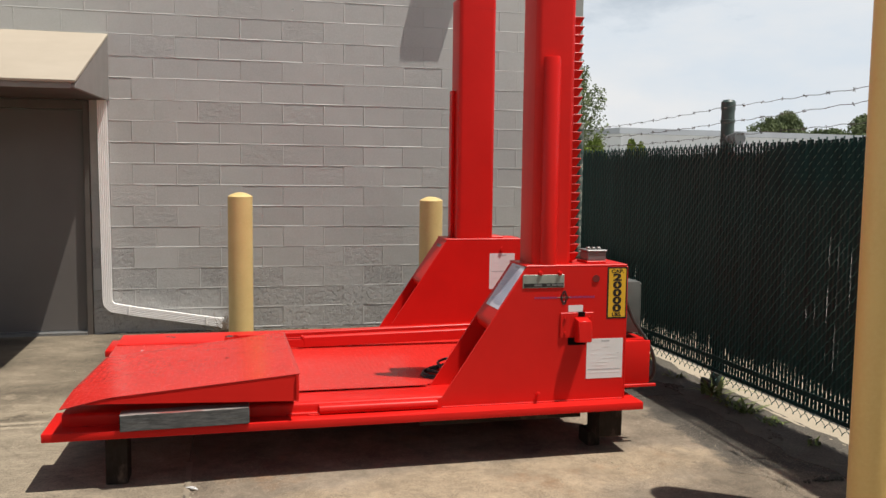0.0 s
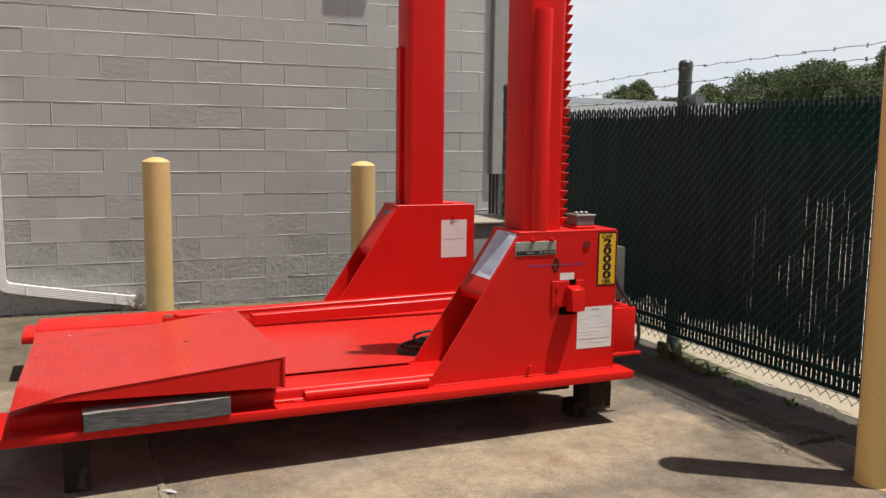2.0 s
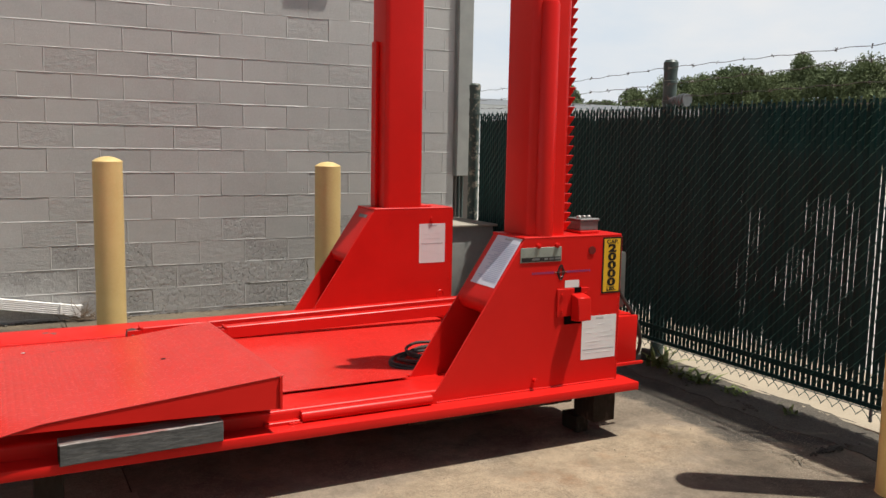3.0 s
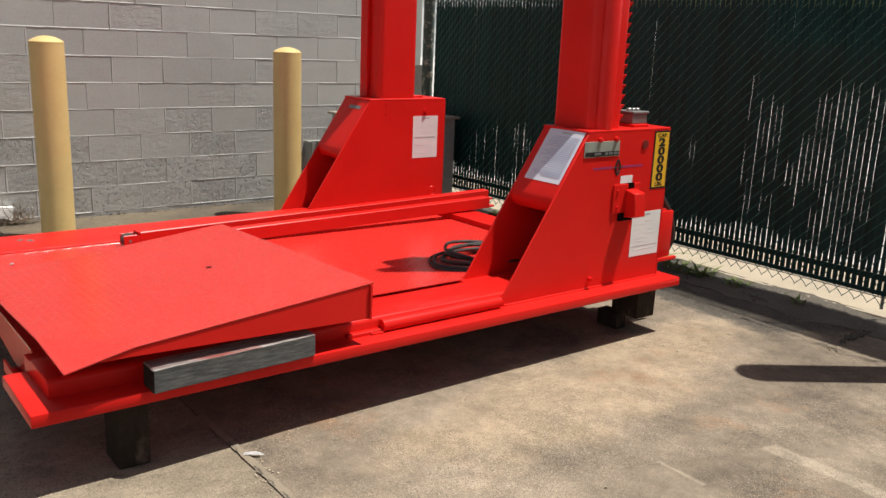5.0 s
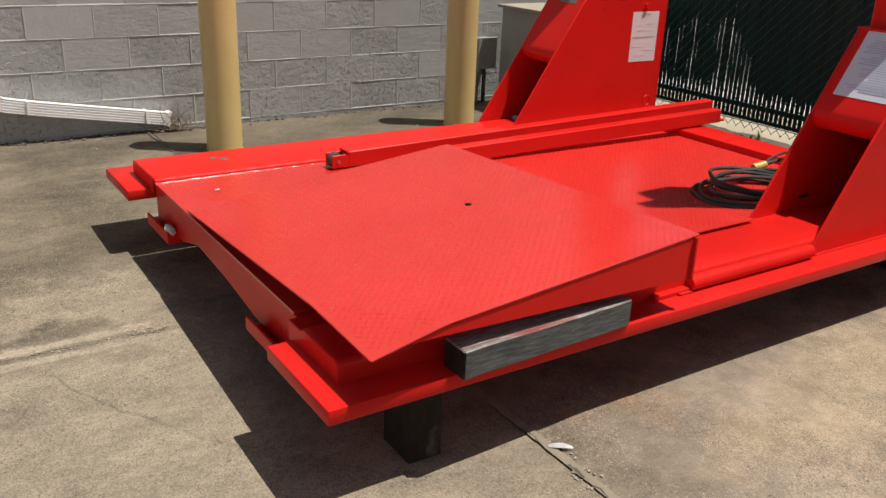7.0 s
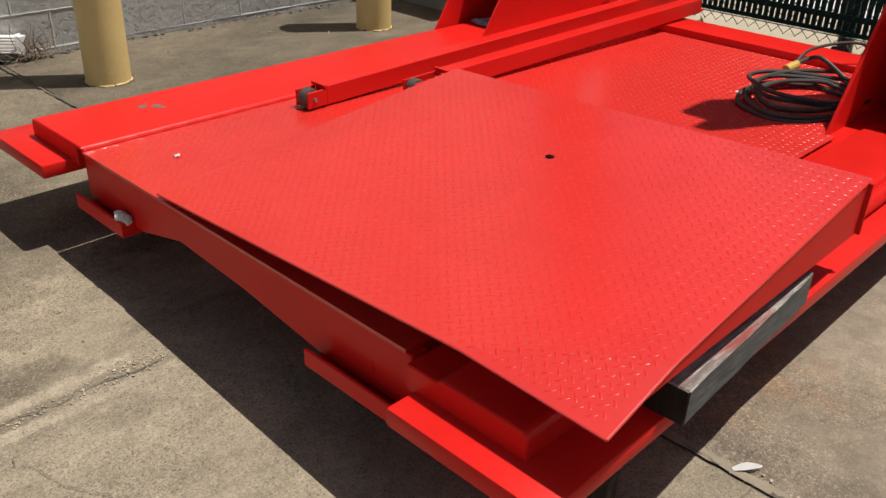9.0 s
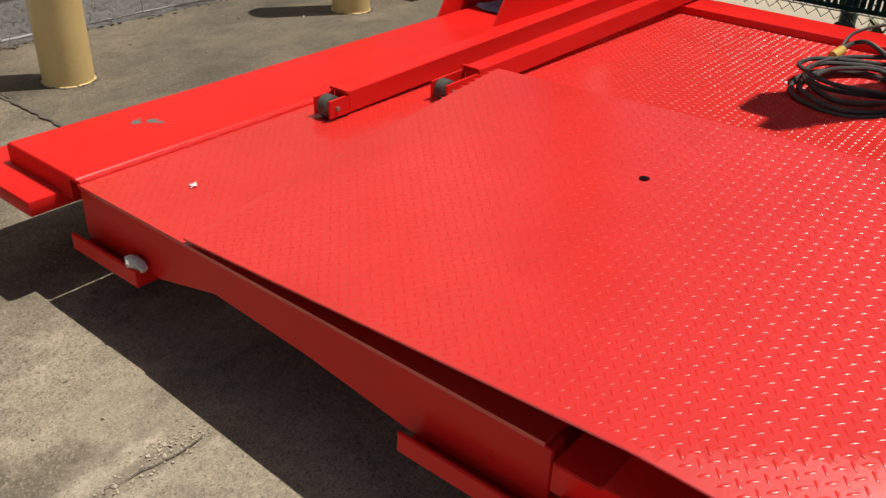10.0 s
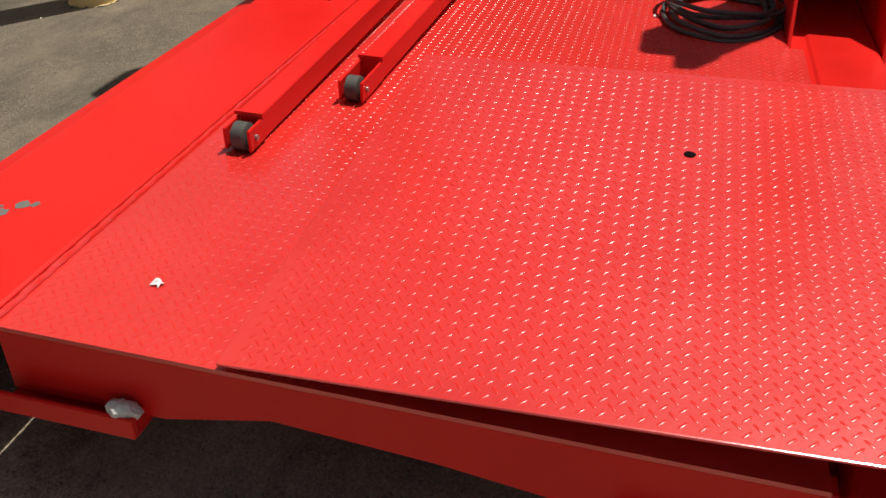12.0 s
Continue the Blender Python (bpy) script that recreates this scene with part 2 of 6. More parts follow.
    colour = mixed(math2("MULTIPLY", ramped(noise_at(30.0, 5, 0.75), 0.62, 0.70, 0.0, 0.7), bare), colour, deep)
    l.new(colour, b.inputs["Base Color"])
    last = None
    for strength, scale, dist in ((0.40, 16, 0.01), (0.35, 90, 0.003)):
        bp = n.new("ShaderNodeBump")
        bp.inputs["Strength"].default_value, bp.inputs["Distance"].default_value = strength, dist
        l.new(noise_at(scale, 6, 0.65, geo.outputs["Position"]), bp.inputs["Height"])
        if last:
            l.new(last, bp.inputs["Normal"])
        last = bp.outputs["Normal"]
    l.new(last, b.inputs["Normal"])
    return m


CONCRETE = concrete("weathered_concrete", (0.262, 0.213, 0.158), (0.140, 0.113, 0.083), (0.082, 0.066, 0.050), 3.0, ((0.1, 4.08), (2.75, 4.42), 0.36, (0.322, 0.250, 0.168)), rusty=True, dark_zone=(2.74, 4.24, 0.5), bands=((1.475, 1.55, 2.6, 3.45, 0.02, (0.315, 0.262, 0.195)), (1.012, 1.030, 3.41, 3.62, 0.006, (0.31, 0.258, 0.19))))
CONCRETE_MID = concrete("grey_stained_concrete", (0.205, 0.168, 0.120), (0.098, 0.080, 0.057), (0.062, 0.051, 0.038), 11.0, ((-2.2, 5.1), (0.3, 4.9), 1.0, (0.262, 0.218, 0.158)), (0.8, 1.15, 1.0), bands=((-1.65, -0.45, 5.98, 6.45, 0.22, (0.285, 0.236, 0.168)), (-2.7, -1.05, 5.825, 5.90, 0.03, (0.37, 0.31, 0.225)), (-2.6, -0.97, 5.738, 5.79, 0.014, (0.31, 0.26, 0.19))), coarse=0.85)
CONCRETE_DARK = concrete("dark_stained_concrete", (0.155, 0.126, 0.088), (0.088, 0.073, 0.053), (0.06, 0.052, 0.041), 19.0, None, (0.7, 1.2, 1.0), dark_zone=(2.74, 4.24, 0.5), coarse=0.55)
MORTAR_SMOOTH = material("smooth_pale_mortar", (0.245, 0.203, 0.145), 0.85, tone=(0.18, 0.15, 0.108), tone_scale=7, fine=(0.27, 0.225, 0.165), fine_scale=30, bump=0.5, bump_scale=110, bump2=0.3, bump2_scale=25)
MORTAR_PALE = concrete("crumbling_mortar", (0.27, 0.225, 0.16), (0.165, 0.14, 0.10), (0.12, 0.10, 0.078), 5.0)
KERB = material("pale_concrete", (0.44, 0.365, 0.265), 0.85, tone=(0.33, 0.28, 0.205), tone_scale=3, fine=(0.45, 0.385, 0.29), fine_scale=60, bump=0.6, bump_scale=150)
EARTH = material("dark_grit", (0.050, 0.045, 0.037), 0.9, tone=(0.095, 0.082, 0.062), tone_scale=4, fine=(0.15, 0.13, 0.10), fine_scale=80, bump=0.9, bump_scale=120)
YARD = material("dry_yard", (0.30, 0.27, 0.21), 0.9, tone=(0.16, 0.19, 0.08), tone_scale=0.12, fine=(0.36, 0.33, 0.26), fine_scale=6, bump=0.5, bump_scale=30)
YELLOW = material("cream_yellow_paint", (0.71, 0.53, 0.220), 0.42, tone=(0.63, 0.45, 0.18), tone_scale=4, fine=(0.70, 0.52, 0.235), fine_scale=60, bump=0.25, bump_scale=55, rough_var=0.1,
                  stain=(0.42, 0.29, 0.12), stain_scale=9, stain_edge=(0.68, 0.8))
POST_YELLOW = material("orange_yellow_post_paint", (0.88, 0.59, 0.205), 0.42, tone=(0.82, 0.54, 0.185), tone_scale=3, fine=(0.88, 0.61, 0.225), fine_scale=50, bump=0.25, bump_scale=55, rough_var=0.1, stain=(0.55, 0.37, 0.16), stain_scale=7, stain_edge=(0.66, 0.8))
CLAMP = material("zinc_clamp", (0.17, 0.185, 0.19), 0.40, metal=0.1, tone=(0.12, 0.13, 0.135), tone_scale=20)
GREEN = material("dark_green_vinyl", (0.004, 0.026, 0.0245), 0.42, tone=(0.005, 0.031, 0.029), tone_scale=5, bump=0.2, bump_scale=60, piece=0.2, spec=0.2)
WIRE = material("dark_green_wire", (0.045, 0.110, 0.100), 0.22, tone=(0.07, 0.145, 0.13), tone_scale=14)
LOT = material("sunlit_pale_lot", (0.58, 0.56, 0.52), 0.85, tone=(0.50, 0.48, 0.44), tone_scale=0.8, fine=(0.62, 0.60, 0.56), fine_scale=9, bump=0.4, bump_scale=60)
PLATE = material("dull_name_plate", (0.34, 0.36, 0.31), 0.42, metal=0.2, tone=(0.26, 0.275, 0.24), tone_scale=22, bump=0.1, bump_scale=60)
POST = material("green_post_paint", (0.060, 0.088, 0.080), 0.45, tone=(0.045, 0.070, 0.062), tone_scale=8, bump=0.2, bump_scale=50, stain=(0.16, 0.17, 0.14), stain_scale=16, stain_edge=(0.68, 0.78))
WORN_POST = material("peeling_post_paint", (0.030, 0.055, 0.045), 0.55, tone=(0.05, 0.07, 0.06), tone_scale=8, stain=(0.30, 0.28, 0.22), stain_scale=18, stain_edge=(0.52, 0.6), bump=0.4, bump_scale=60)
BARB = material("dark_weathered_wire", (0.075, 0.072, 0.068), 0.6, metal=0.3, tone=(0.12, 0.10, 0.085), tone_scale=12)
GALV = material("galvanised_steel", (0.20, 0.205, 0.205), 0.45, metal=0.35, tone=(0.17, 0.165, 0.155), tone_scale=18, bump=0.1, bump_scale=60, rough_var=0.1)
GREYBOX = material("grey_enamel", (0.30, 0.31, 0.29), 0.45, tone=(0.25, 0.26, 0.245), tone_scale=7, bump=0.15, bump_scale=70, rough_var=0.1)
GREYTOP = material("dusty_tan_lid", (0.37, 0.335, 0.27), 0.8, tone=(0.31, 0.28, 0.225), tone_scale=6, bump=0.3, bump_scale=80)
DOOR = material("grey_door_paint", (0.138, 0.124, 0.115), 0.40, tone=(0.120, 0.108, 0.100), tone_scale=1.5, bump=0.12, bump_scale=60, bump2=0.05, bump2_scale=3, rough_var=0.08)
FRAME = material("grey_frame_paint", (0.085, 0.072, 0.062), 0.5, tone=(0.11, 0.094, 0.082), tone_scale=5, bump=0.2, bump_scale=60)
WHITE = material("white_gutter_paint", (0.90, 0.875, 0.85), 0.35, tone=(0.84, 0.81, 0.78), tone_scale=6, bump=0.1, bump_scale=50)
AWNING = material("tan_awning_sheet", (0.435, 0.375, 0.295), 0.6, tone=(0.39, 0.33, 0.255), tone_scale=2.0, bump=0.2, bump_scale=60, bump2=0.1, bump2_scale=3)
# dark brown that holds the shade inside the open awning
AWNING_SHADE = material("dark_brown_awning_shade", (0.085, 0.060, 0.047), 0.7, tone=(0.06, 0.043, 0.034), tone_scale=4, bump=0.2, bump_scale=40)
AWNING_SIDE = material("grey_awning_edge", (0.25, 0.232, 0.215), 0.6, tone=(0.215, 0.20, 0.185), tone_scale=4, bump=0.15, bump_scale=60)
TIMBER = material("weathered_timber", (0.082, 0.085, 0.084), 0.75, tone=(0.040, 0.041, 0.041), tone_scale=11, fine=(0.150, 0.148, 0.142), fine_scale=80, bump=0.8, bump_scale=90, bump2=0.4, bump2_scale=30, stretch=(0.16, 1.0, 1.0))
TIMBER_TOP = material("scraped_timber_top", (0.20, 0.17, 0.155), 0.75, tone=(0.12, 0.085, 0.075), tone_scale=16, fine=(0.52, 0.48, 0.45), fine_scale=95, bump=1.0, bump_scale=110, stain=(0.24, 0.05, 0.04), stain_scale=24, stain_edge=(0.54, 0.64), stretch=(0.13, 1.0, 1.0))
DARKWOOD = material("dark_brown_timber", (0.020, 0.014, 0.010), 0.75, tone=(0.026, 0.019, 0.015), tone_scale=9, fine=(0.035, 0.027, 0.022), fine_scale=30, bump=0.6, bump_scale=60, stain=(0.17, 0.115, 0.090), stain_scale=7, stain_edge=(0.56, 0.76), spec=0.10, stretch=(1.0, 1.0, 0.5))
RUBBER = material("black_rubber", (0.024, 0.022, 0.021), 0.6, tone=(0.055, 0.048, 0.042), tone_scale=20, bump=0.2, bump_scale=90)
TYRE = material("worn_grey_wheel", (0.045, 0.044, 0.038), 0.65, tone=(0.085, 0.08, 0.068), tone_scale=25, bump=0.3, bump_scale=90)
BRASS = material("yellow_plug", (0.62, 0.44, 0.10), 0.35, tone=(0.5, 0.33, 0.07), tone_scale=30)
STEEL = material("dull_steel", (0.40, 0.38, 0.36), 0.38, metal=0.7, tone=(0.3, 0.28, 0.26), tone_scale=30)
PAPER = material("white_label_sheet", (0.78, 0.77, 0.76), 0.35, tone=(0.72, 0.71, 0.70), tone_scale=8)
BLUEPAPER = material("pale_blue_label_sheet", (0.66, 0.69, 0.76), 0.3, tone=(0.61, 0.64, 0.71), tone_scale=8)
INK = material("grey_print", (0.46, 0.46, 0.47), 0.5)
FAINT = material("faint_print", (0.71, 0.70, 0.70), 0.5)
INKBLUE = material("blue_grey_print", (0.47, 0.51, 0.62), 0.5)
BLUE = material("faded_blue_print", (0.26, 0.040, 0.16), 0.4)
BLACK = material("black_print", (0.015, 0.013, 0.013), 0.4)
SIGN = material("yellow_sign", (0.80, 0.47, 0.03), 0.35, tone=(0.74, 0.42, 0.03), tone_scale=12)
DARKBOX = material("dark_grey_enamel", (0.125, 0.132, 0.122), 0.45, tone=(0.10, 0.106, 0.098), tone_scale=8, bump=0.15, bump_scale=70, rough_var=0.1)
DARKRED = material("dark_red_plug", (0.16, 0.012, 0.010), 0.5)
GLOSSRED = material("glossy_red_bead", (0.62, 0.02, 0.014), 0.13, bump=0.35, bump_scale=45, spec=0.85)
# near-black that stands for the shade inside openings
HOLE = material("hole_shade_black", (0.010, 0.006, 0.006), 0.9, spec=0.0)
FOAM = material("white_foam", (0.66, 0.64, 0.60), 0.85, tone=(0.40, 0.385, 0.355), tone_scale=60, bump=0.5, bump_scale=80)
RAG = material("denim_rag", (0.10, 0.14, 0.22), 0.85, tone=(0.42, 0.45, 0.50), tone_scale=18, bump=0.5, bump_scale=120)
SIDING = material("pale_metal_siding", (0.60, 0.62, 0.63), 0.5, tone=(0.54, 0.56, 0.57), tone_scale=0.4)
ROOF = material("grey_roof_edge", (0.36, 0.39, 0.42), 0.5, tone=(0.32, 0.34, 0.37), tone_scale=0.5)
TWIG = material("dead_twig", (0.27, 0.20, 0.14), 0.8, tone=(0.16, 0.12, 0.085), tone_scale=30)
BARK = material("grey_bark", (0.13, 0.10, 0.075), 0.9, tone=(0.08, 0.06, 0.05), tone_scale=6, bump=0.8, bump_scale=20)


def leaf_material(name, base, tone):
    m = material(name, base, 0.8, tone=tone, tone_scale=0.35, spec=0.12)
    n, l = m.node_tree.nodes, m.node_tree.links
    b = n["Principled BSDF"]
    src = b.inputs["Base Color"].links[0].from_socket
    geo = n.new("ShaderNodeNewGeometry")
    r = n.new("ShaderNodeMapRange")
    r.inputs["To Min"].default_value, r.inputs["To Max"].default_value = 0.72, 1.35
    h = n.new("ShaderNodeHueSaturation")
    l.new(geo.outputs["Random Per Island"], r.inputs["Value"])
    l.new(r.outputs["Result"], h.inputs["Value"])
    l.new(src, h.inputs["Color"])
    l.new(h.outputs["Color"], b.inputs["Base Color"])
    return m


LEAF = leaf_material("tree_leaf", (0.130, 0.162, 0.082), (0.150, 0.182, 0.092))
LEAF_DARK = leaf_material("dark_tree_leaf", (0.104, 0.134, 0.068), (0.120, 0.150, 0.076))
LEAF_LIGHT = leaf_material("light_tree_leaf", (0.13, 0.18, 0.04), (0.16, 0.20, 0.05))
WEED = leaf_material("weed_leaf", (0.11, 0.145, 0.048), (0.19, 0.19, 0.075))


# ---- building helpers ----
def block(bm, x0, x1, y0, y1, z0, z1, bevel=0.0, seg=1):
    """A box between the given bounds, added to bm."""
    got = bmesh.ops.create_cube(bm, size=1.0)
    vs = got["verts"]
    for v in vs:
        v.co = Vector(((x0 + x1) / 2 + v.co.x * (x1 - x0), (y0 + y1) / 2 + v.co.y * (y1 - y0), (z0 + z1) / 2 + v.co.z * (z1 - z0)))
    if bevel:
        es = list({e for v in vs for e in v.link_edges})
        bmesh.ops.bevel(bm, geom=es, offset=bevel, segments=seg, affect="EDGES", profile=0.5)
    return bm


def box(x0, x1, y0, y1, z0, z1, bevel=0.0, seg=1):
    return block(bmesh.new(), x0, x1, y0, y1, z0, z1, bevel, seg)


def prism(points, axis, a, b, bevel=0.0, seg=1):
    """A flat outline pushed from a to b along an axis. Points are (x, z) for y, (y, z) for x, (x, y) for z."""
    bm = bmesh.new()

    def put(p, c):
        return {"x": (c, p[0], p[1]), "y": (p[0], c, p[1]), "z": (p[0], p[1], c)}[axis]
    one, two = [bm.verts.new(put(p, a)) for p in points], [bm.verts.new(put(p, b)) for p in points]
    k = len(points)
    bm.faces.new(one)
    bm.faces.new(two[::-1])
    for i in range(k):
        bm.faces.new((one[i], two[i], two[(i + 1) % k], one[(i + 1) % k]))
    bmesh.ops.recalc_face_normals(bm, faces=bm.faces)
    if bevel:
        bmesh.ops.bevel(bm, geom=list(bm.edges), offset=bevel, segments=seg, affect="EDGES", profile=0.5)
    return bm


def rod(p, q, r, sides=12, r2=None, bm=None, caps=True):
    """A round bar from p to q."""
    bm = bm or bmesh.new()
    p, q = Vector(p), Vector(q)
    m = Matrix.Translation((p + q) / 2) @ (q - p).to_track_quat("Z", "Y").to_matrix().to_4x4()
    bmesh.ops.create_cone(bm, cap_ends=caps, segments=sides, radius1=r, radius2=r if r2 is None else r2, depth=(q - p).length, matrix=m)
    return bm


def lathe(profile, centre, sides=24):
    """A turned shape from (radius, z) pairs round an upright axis."""
    bm = bmesh.new()
    rings = []
    for r, z in profile:
        if r < 1e-5:
            rings.append([bm.verts.new((centre[0], centre[1], z))])
        else:
            rings.append([bm.verts.new((centre[0] + r * math.cos(2 * math.pi * i / sides), centre[1] + r * math.sin(2 * math.pi * i / sides), z)) for i in range(sides)])
    for a, b in zip(rings, rings[1:]):
        for i in range(sides):
            j = (i + 1) % sides
            if len(a) == 1 and len(b) > 1:
                bm.faces.new((a[0], b[i], b[j]))
            elif len(b) == 1 and len(a) > 1:
                bm.faces.new((a[i], a[j], b[0]))
            elif len(a) > 1:
                bm.faces.new((a[i], a[j], b[j], b[i]))
    bmesh.ops.recalc_face_normals(bm, faces=bm.faces)
    return bm


def pipe(points, r, sides=8, closed=False):
    """A round bar along a line of points."""
    bm = bmesh.new()
    pts = [Vector(p) for p in points]
    rings, up = [], Vector((0.13, 0.21, 0.97)).normalized()
    k = len(pts)
    for i, p in enumerate(pts):
        d = (pts[(i + 1) % k] - pts[i - 1]) if closed else (pts[min(i + 1, k - 1)] - pts[max(i - 1, 0)])
        d.normalize()
        side = d.cross(up)
        if side.length < 1e-3:
            side = d.cross(Vector((1, 0, 0)))
        side.normalize()
        top = side.cross(d)
        rings.append([bm.verts.new(p + r * (math.cos(2 * math.pi * j / sides) * side + math.sin(2 * math.pi * j / sides) * top)) for j in range(sides)])
    for a, b in zip(rings, rings[1:] + (rings[:1] if closed else [])):
        for j in range(sides):
            bm.faces.new((a[j], a[(j + 1) % sides], b[(j + 1) % sides], b[j]))
    if not closed:
        bm.faces.new(rings[0][::-1])
        bm.faces.new(rings[-1])
    bmesh.ops.recalc_face_normals(bm, faces=bm.faces)
    return bm


def finish(name, bm, mat, smooth=35.0):
    me = bpy.data.meshes.new(name)
    bm.to_mesh(me)
    bm.free()
    for mm in mat if isinstance(mat, (list, tuple)) else (mat,):
        me.materials.append(mm)
    if smooth:
        me.shade_smooth()
        me.set_sharp_from_angle(angle=radians(smooth))
    return me


def thing(name, base, label, category, group="", kind=""):
    """An empty at a thing's base, under which its parts are built in world places."""
    ob = new(name)
    ob.empty_display_size = 0.1
    ob.location = base
    return tagged(ob, label, category, group, kind)


def origin_of(ob):
    return Vector(ob.location) + (origin_of(ob.parent) if ob.parent else Vector((0, 0, 0)))


def part(name, bm, mat, parent, label="", smooth=35.0):
    """Links a bmesh, given in world places, as one mesh object under a thing or a part."""
    bmesh.ops.translate(bm, verts=bm.verts, vec=-origin_of(parent))
    ob = new(name, finish(name, bm, mat, smooth))
    ob.parent = parent
    return tagged(ob, label) if label else ob


def solid(name, bm, mat, base, label, category, group="", kind="", smooth=35.0):
    """A top-level thing of one mesh, given in world places."""
    bmesh.ops.translate(bm, verts=bm.verts, vec=-Vector(base))
    ob = new(name, finish(name, bm, mat, smooth))
    ob.location = base
    return tagged(ob, label, category, group, kind)


def lettering(text, size, m, mat, parent, name="lettering", thick=0.0006, stretch=1.0, bold=0.0):
    """Words in the built-in font as a mesh under parent; m places them in the world."""
    cu = bpy.data.curves.new(name, "FONT")
    cu.body, cu.size, cu.align_x, cu.align_y, cu.extrude = text, size, "CENTER", "CENTER", thick
    cu.offset = bold
    tmp = bpy.data.objects.new(name, cu)
    scene.collection.objects.link(tmp)
    me = bpy.data.meshes.new_from_object(tmp.evaluated_get(bpy.context.evaluated_depsgraph_get()))
    bpy.data.objects.remove(tmp)
    me.transform(Matrix.Translation(-origin_of(parent)) @ m @ Matrix.Diagonal((stretch, 1, 1, 1)))
    me.materials.clear()
    me.materials.append(mat)
    ob = new(name, me)
    ob.parent = parent
    return ob


def ground(x, y):
    return 0.02 + 0.008 * (y - 4.0)


# ================= setting =================
solid("ground", box(-400, 400, -400, 500, -0.30, -0.03), YARD, (0, 0, -0.30), "dry pale yard and verge beyond the concrete", "ground", kind="structure")

# ---- block wall of the building ----
COURSE, BLOCK_W, Z0, FACE = 0.2032, 0.4064, 0.0846, 8.797
WALL_X0, WALL_X1, WALL_TOP = -6.1, 3.43, 4.96
DOOR_X0, DOOR_X1, DOOR_TOP = -2.56, -1.35, 2.30
backing = bmesh.new()
for x0, x1, z0, z1 in ((WALL_X0, DOOR_X0, -0.2, WALL_TOP), (DOOR_X1, WALL_X1, -0.2, WALL_TOP), (DOOR_X0, DOOR_X1, DOOR_TOP, WALL_TOP)):
    block(backing, x0, x1, FACE + 0.0060, FACE + 0.20, z0, z1)
wall_north = solid("wall_north", backing, MORTAR, (0, FACE, 0), "grey painted concrete block wall, peeling near the ground", "wall", kind="structure", smooth=0)

# unseen wall, added to hold low sky light off the shaded ground
wall_south = solid("wall_south", box(-34.0, 26.0, -15.2, -15.0, -0.2, 5.4), WALL, (-4.0, -15.1, -0.2), "unseen plain grey wall added to cut low sky light", "wall", kind="structure", smooth=0)

# ---- door, frame, awning ----
door_1 = thing("door_1", (-1.96, FACE + 0.06, 0.06), "closed grey painted steel door under a tan awning", "door", kind="structure")
part("door_leaf", box(-2.48, -1.412, FACE + 0.055, FACE + 0.10, 0.09, 2.205, 0.003), DOOR, door_1)
fr = bmesh.new()
for x0, x1, z0, z1 in ((-1.408, -1.352, 0.05, 2.295), (-2.558, -2.484, 0.05, 2.295), (-2.484, -1.408, 2.21, 2.295)):
    block(fr, x0, x1, FACE - 0.012, FACE + 0.15, z0, z1, 0.004)
part("door_frame", fr, FRAME, door_1)
part("threshold", box(-2.484, -1.408, FACE - 0.03, FACE + 0.13, 0.045, 0.085, 0.004), GALV, door_1, "worn pale metal threshold")
for z in (0.35, 1.16, 1.95):
    part("hinge", rod((-1.404, FACE + 0.045, z - 0.055), (-1.404, FACE + 0.045, z + 0.055), 0.008, 10), FRAME, door_1)

awning = thing("awning", (-2.2, FACE, 2.3), "tan sheet metal awning with grey edges above the door", "awning")
AY, AX0, AX1 = 7.02, -3.6, -1.17
sheet = prism([(FACE, 2.925), (FACE, 2.905), (AY - 0.026, 2.298), (AY - 0.03, 2.316)], "x", AX0 - 0.004, AX1 + 0.004)
part("sheet", sheet, AWNING, awning)
part("side_panel", prism([(FACE, 2.898), (FACE, 2.300), (AY, 2.262), (AY, 2.290)], "x", AX1 - 0.03, AX1, 0.003), AWNING_SIDE, awning, "grey side panel")
part("side_panel", prism([(FACE, 2.915), (FACE, 2.300), (AY, 2.262), (AY, 2.305)], "x", AX0 - 0.03, AX0, 0.003), AWNING_SIDE, awning, "grey side panel")
part("fascia", box(AX0, AX1 - 0.03, AY - 0.004, AY + 0.012, 2.255, 2.300, 0.003), AWNING_SIDE, awning, "grey front lip")
# added panel across the open underside; the shade is in its colour
part("soffit", prism([(AY + 0.013, 2.268), (FACE - 0.002, 2.302), (FACE - 0.002, 2.318), (AY + 0.013, 2.284)], "x", AX0, AX1 - 0.032), AWNING_SHADE, awning, "added dark brown panel, the awning's shade put into its colour")

# ---- downspout ----
def spout_run(points, w, d):
    """A ribbed rectangular pipe, swept along points in the plane of the wall."""
    bm = bmesh.new()
    outline = []
    k = 20
    for i in range(k + 1):
        outline.append((-w / 2 + w * i / k, -d / 2 + (0.0055 if i % 4 == 2 else 0.0)))
    outline += [(w / 2, d / 2), (-w / 2, d / 2)]
    rings = []
    for i, p in enumerate(points):
        a, b = points[max(i - 1, 0)], points[min(i + 1, len(points) - 1)]
        t = Vector((b[0] - a[0], 0, b[1] - a[1])).normalized()
        s = Vector((-t.z, 0, t.x))
        rings.append([bm.verts.new(Vector((p[0], FACE - 0.045 + v, p[1])) + s * u) for u, v in outline])
    for a, b in zip(rings, rings[1:]):
        for j in range(len(outline)):
            bm.faces.new((a[j], a[(j + 1) % len(outline)], b[(j + 1) % len(outline)], b[j]))
    bm.faces.new(rings[0])
    bmesh.ops.recalc_face_normals(bm, faces=bm.faces)
    return bm


